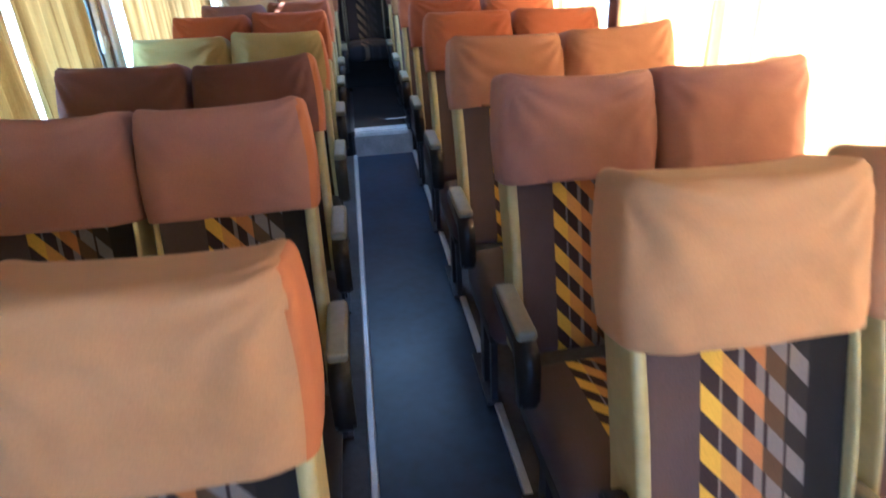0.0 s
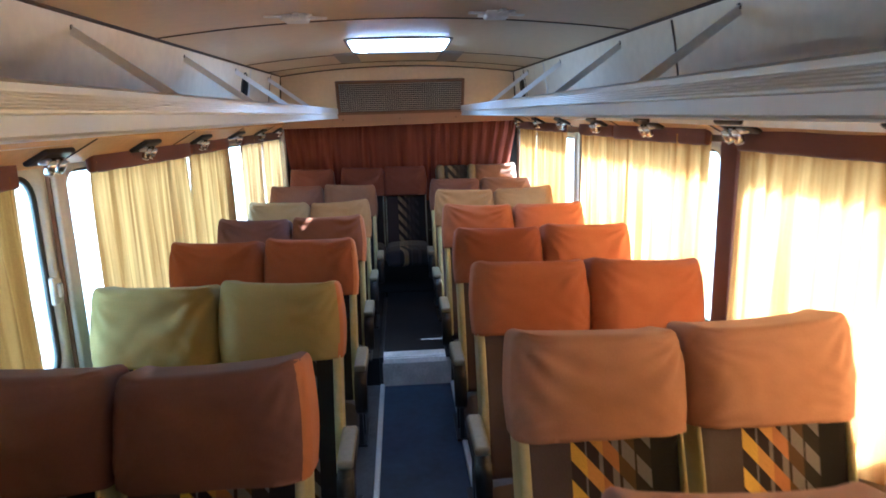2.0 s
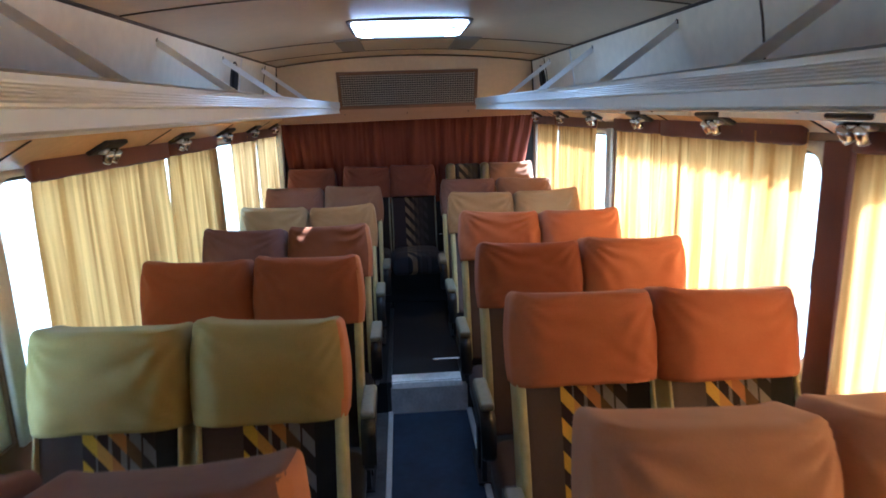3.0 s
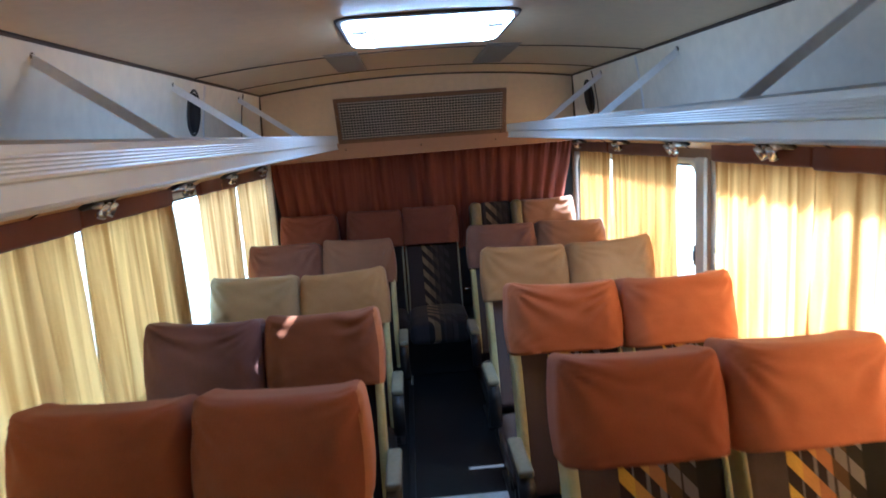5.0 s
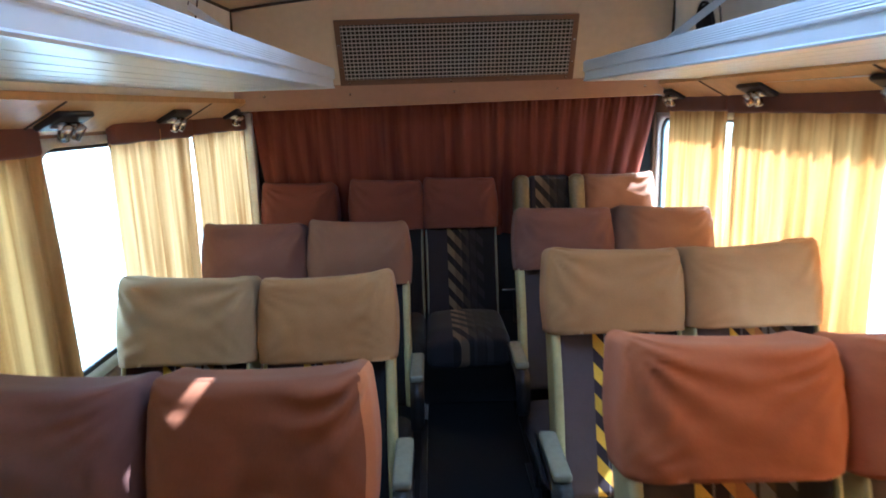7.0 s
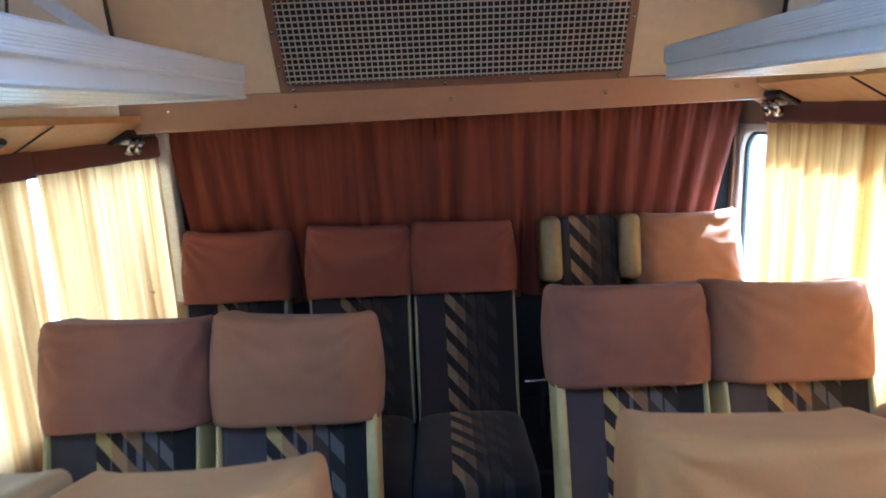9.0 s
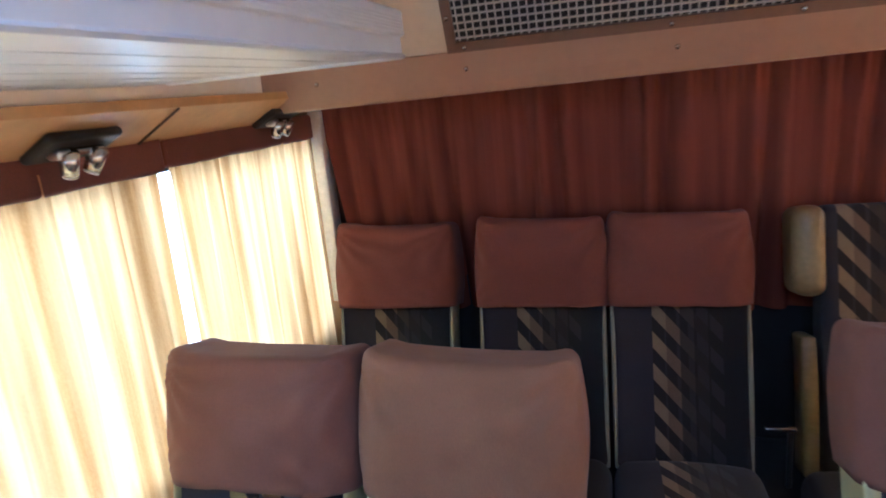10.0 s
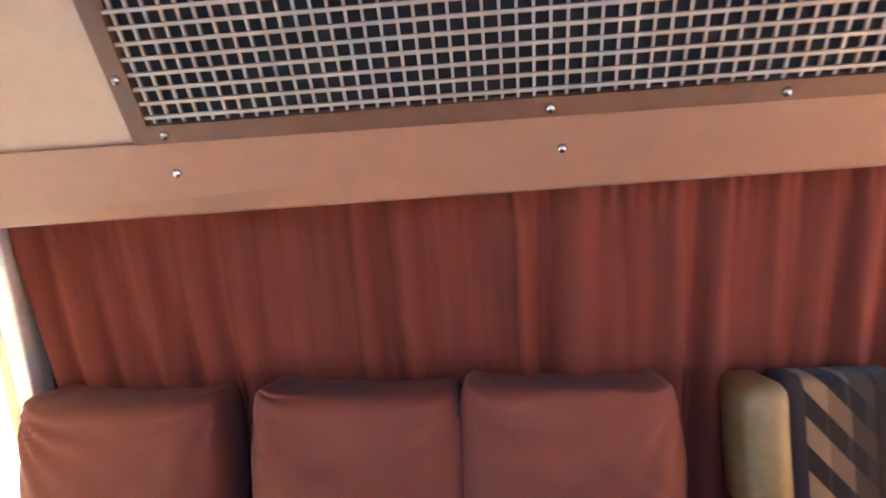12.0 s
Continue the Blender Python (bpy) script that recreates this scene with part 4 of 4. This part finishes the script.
def leg_mesh(h):
    bm = add_box(bmesh.new(), -0.016, 0.016, -0.03, 0.03, 0.012, h)
    add_box(bm, -0.03, 0.03, -0.16, 0.16, 0, 0.012)
    add_box(bm, -0.012, 0.012, -0.15, -0.12, 0.012, h)
    return mesh_of(bm, "leg", False)


LEGS = {z: leg_mesh(0.215 - z) for z in (Z_AISLE + 0.012, Z_REAR + 0.006)}


def double_seat(side, y, ztop, colours, names, seed, th=TH, dx=0.0, tall=1.0, fabric=None):
    xc = (-0.534 if side == "left" else 0.833) + dx
    zf = Z_AISLE + 0.012 if y - 0.45 < Y_STEP - 0.25 else Z_REAR + 0.006
    label = "double coach seat in striped dark moquette, " + names + " headrest covers"
    s = thing("double_seat", pose(xc, y, zf), label, "coach seat", "rows of coach seats")
    fabric = fabric or M_FABRIC
    rnd = random.Random(seed)
    aisle = 1 if side == "left" else -1
    for k, ox in enumerate((-0.222, 0.222)):
        dth = th + radians(rnd.uniform(-1.0, 1.0))
        bp = back_pose(ox, ztop - zf, dth)
        bk = part("backrest", BACK, fabric, s, "dark moquette with slanting yellow and orange stripes", m=bp)
        for e in (-1, 1):
            outer = e == aisle and (ox > 0) == (aisle > 0)
            part("edge_trim", TRIM, M_TRIM, bk, "cream-green vinyl edge", m=pose(e * (0.197 if outer else 0.196), 0, 0) @ Matrix.Diagonal((1.1 if outer else 0.5, 1, 1, 1)))
        cv = part("headrest_cover", COVERS[(seed * 2 + k) % len(COVERS)], colours[k % len(colours)], s, "stretch cloth headrest cover", m=bp @ pose(0, 0, LB + rnd.uniform(-0.006, 0.004)) @ Matrix.Diagonal((1, 1, tall, 1)) @ pose(0, 0, -LB))
        # amber side light painted by an added orange strip
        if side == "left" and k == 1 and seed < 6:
            part("side_gusset", LIT_SIDES[(seed * 2 + k) % len(LIT_SIDES)], LIT_SIDE, cv, "orange strip carrying the amber light on the cover's aisle side")
        part("cushion", CUSH, fabric, s, m=pose(ox, -0.455, 0.285 - zf, -4))
    part("seat_base", rbox(0.86, 0.42, 0.07, 0.015, (4, 3, 1), None, (0, -0.43, 0.215 - zf)), M_BLACK, s, "black seat frame")
    for ox in (aisle * 0.40, -aisle * 0.36):
        part("leg", LEGS[zf], M_LEG, s, "dark enamelled steel leg", m=pose(ox, -0.42, 0))
    for ox, dz in ((aisle * 0.462, 0.0), (0.0, -0.03)):
        arm = part("armrest", ARM, M_BLACK, s, "black plastic armrest", m=pose(ox * 1.0, -0.115, 0.575 + dz - zf) if ox else pose(0, -0.10, 0.50 - zf, -8) @ Matrix.Diagonal((0.6, 0.9, 1, 1)))
        part("pad", PAD, M_PAD, arm, "worn grey-green armrest pad")
    return s


TOPS = 1.128
LEFT = [((TAN, TAN), "tan"), ((ROSE, ROSE), "faded maroon"), ((DARKMAROON, DARKMAROON), "dark maroon"), ((OLIVE, OLIVE), "olive"),
        ((RUST, RUST), "rust-red"), ((DARKMAROON, CHESTNUT), "maroon and chestnut"), ((BEIGE, SAND), "beige and sand"), ((MAROON, COCOA), "maroon and brown")]
RIGHT = [((TAN, TAN), "tan"), ((ROSE, ROSE), "faded maroon"), ((BROWN, BROWN), "brown"), ((ORANGE, ORANGE), "orange"),
         ((RUST, ORANGE), "rust-orange"), ((ORANGE, ORANGE), "orange"), ((SAND, SAND), "sand-coloured"), ((MAROON, COCOA), "maroon and brown")]
DZ_L, TALL_L = (0.0, 0.0, -0.005, -0.025, -0.008, -0.028, -0.028, 0.026), (1.0, 1.0, 0.93, 1.0, 1.0, 1.0, 0.97, 0.97)
DZ_R, TALL_R = (-0.025, -0.014, -0.014, -0.018, -0.018, -0.008, 0.005, 0.012), (1.0, 1.0, 0.90, 0.95, 0.95, 0.93, 0.94, 0.95)
for k, (y, (c, nm)) in enumerate(zip(ROW_L, LEFT)):
    double_seat("left", y, TOPS - 0.012 + DZ_L[k], c, nm, k, dx={0: 0.035, 7: 0.025}.get(k, 0.0), tall=TALL_L[k], fabric=M_PALE if k == 7 else None)
for k, (y, (c, nm)) in enumerate(zip(ROW_R, RIGHT)):
    double_seat("right", y, TOPS + 0.008 + DZ_R[k], c, nm, 20 + k, dx={0: 0.045, 1: 0.017}.get(k, 0.0), tall=TALL_R[k], fabric=M_PALE if k == 7 else None)

# rear bench of five seats
structure("bench_plinth", box(XL, XR, 6.72, Y1, Z_REAR + 0.006, 0.37, 0.01), M_BLACK, "dark plinth under the rear bench")
structure("bench_back", box(XL + 0.08, XR - 0.005, 7.315, 7.36, 0.37, 0.98, 0.006), M_BLACK, "dark panel behind the rear bench backs")
BZ = 1.212


def bench_seat(x, cover, label, seed):
    s = thing("bench_seat", pose(x, 7.165, 0.37), label, "coach seat", "rear bench seats")
    bp = back_pose(0, BZ - 0.37, radians(13))
    if cover:
        bk = part("backrest", BACK, M_FADED_SHADED, s, "dark moquette with slanting stripes", m=bp)
        for e in (-1, 1):
            part("edge_trim", TRIM, M_PAD, bk, "grey-green vinyl edge", m=pose(e * 0.194, 0.01, 0) @ Matrix.Diagonal((0.5, 0.8, 1, 1)))
        part("headrest_cover", COVERS[seed % 8], cover, s, "stretch cloth headrest cover", m=bp @ pose(0, 0, 0) @ Matrix.Diagonal((0.965, 1, 1.0, 1)))
    else:
        bk = part("backrest", FULLBACK, M_FADED_SHADED, s, "uncovered dark moquette with slanting stripes", m=bp)
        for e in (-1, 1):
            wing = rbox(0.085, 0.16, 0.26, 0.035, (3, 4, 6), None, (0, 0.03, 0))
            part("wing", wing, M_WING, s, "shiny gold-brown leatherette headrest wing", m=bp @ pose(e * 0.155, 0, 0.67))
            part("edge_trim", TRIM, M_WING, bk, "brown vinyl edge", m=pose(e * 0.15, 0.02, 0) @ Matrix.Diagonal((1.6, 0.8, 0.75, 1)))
    part("cushion", CUSH, M_FADED_SHADED, s, m=pose(0, -0.46, 0.070, -3) @ Matrix.Diagonal((0.96, 1, 1, 1)))
    return s


bench_seat(-0.718, REDMAROON, "rear bench seat with brick-red headrest cover", 1)
bench_seat(-0.228, REDMAROON, "rear bench seat with maroon headrest cover", 4)
bench_seat(0.186, REDMAROON, "middle rear bench seat facing the aisle, maroon cover", 6)
bench_seat(0.690, None, "rear bench seat with bare striped back and leatherette wings", 2)
bench_seat(1.080, COCOA, "rear bench seat with brown cover in a patch of sun", 3)
latch = thing("seat_belt_buckle", pose(0.445, 6.98, 0.60), "small bright metal belt bar between rear seats", "seat belt")
part("bar", rbox(0.085, 0.018, 0.016, 0.006, (2, 1, 1)), M_CHROME, latch)
part("stalk", rbox(0.016, 0.016, 0.20, 0.006, (1, 1, 2), None, (0.03, 0.01, -0.095)), M_BLACK, latch, "black webbing stalk")

# ---- outside ----
bm = bmesh.new()
bmesh.ops.create_grid(bm, x_segments=8, y_segments=8, size=2500)
bmesh.ops.transform(bm, matrix=Matrix.Translation((0, 0, -1.25)), verts=bm.verts[:])
structure("ground", bm, M_GROUND, "pale sunlit concrete yard around the coach")

# added reflector: a tall white wall that throws sunlight at the left side
wall_out = bmesh.new()
add_box(wall_out, -9.3, -9.0, -30, 40, -1.25, 12.0)
structure("bounce_wall", wall_out, M_BOUNCE, "white wall added across the yard to bounce sun into the left windows")
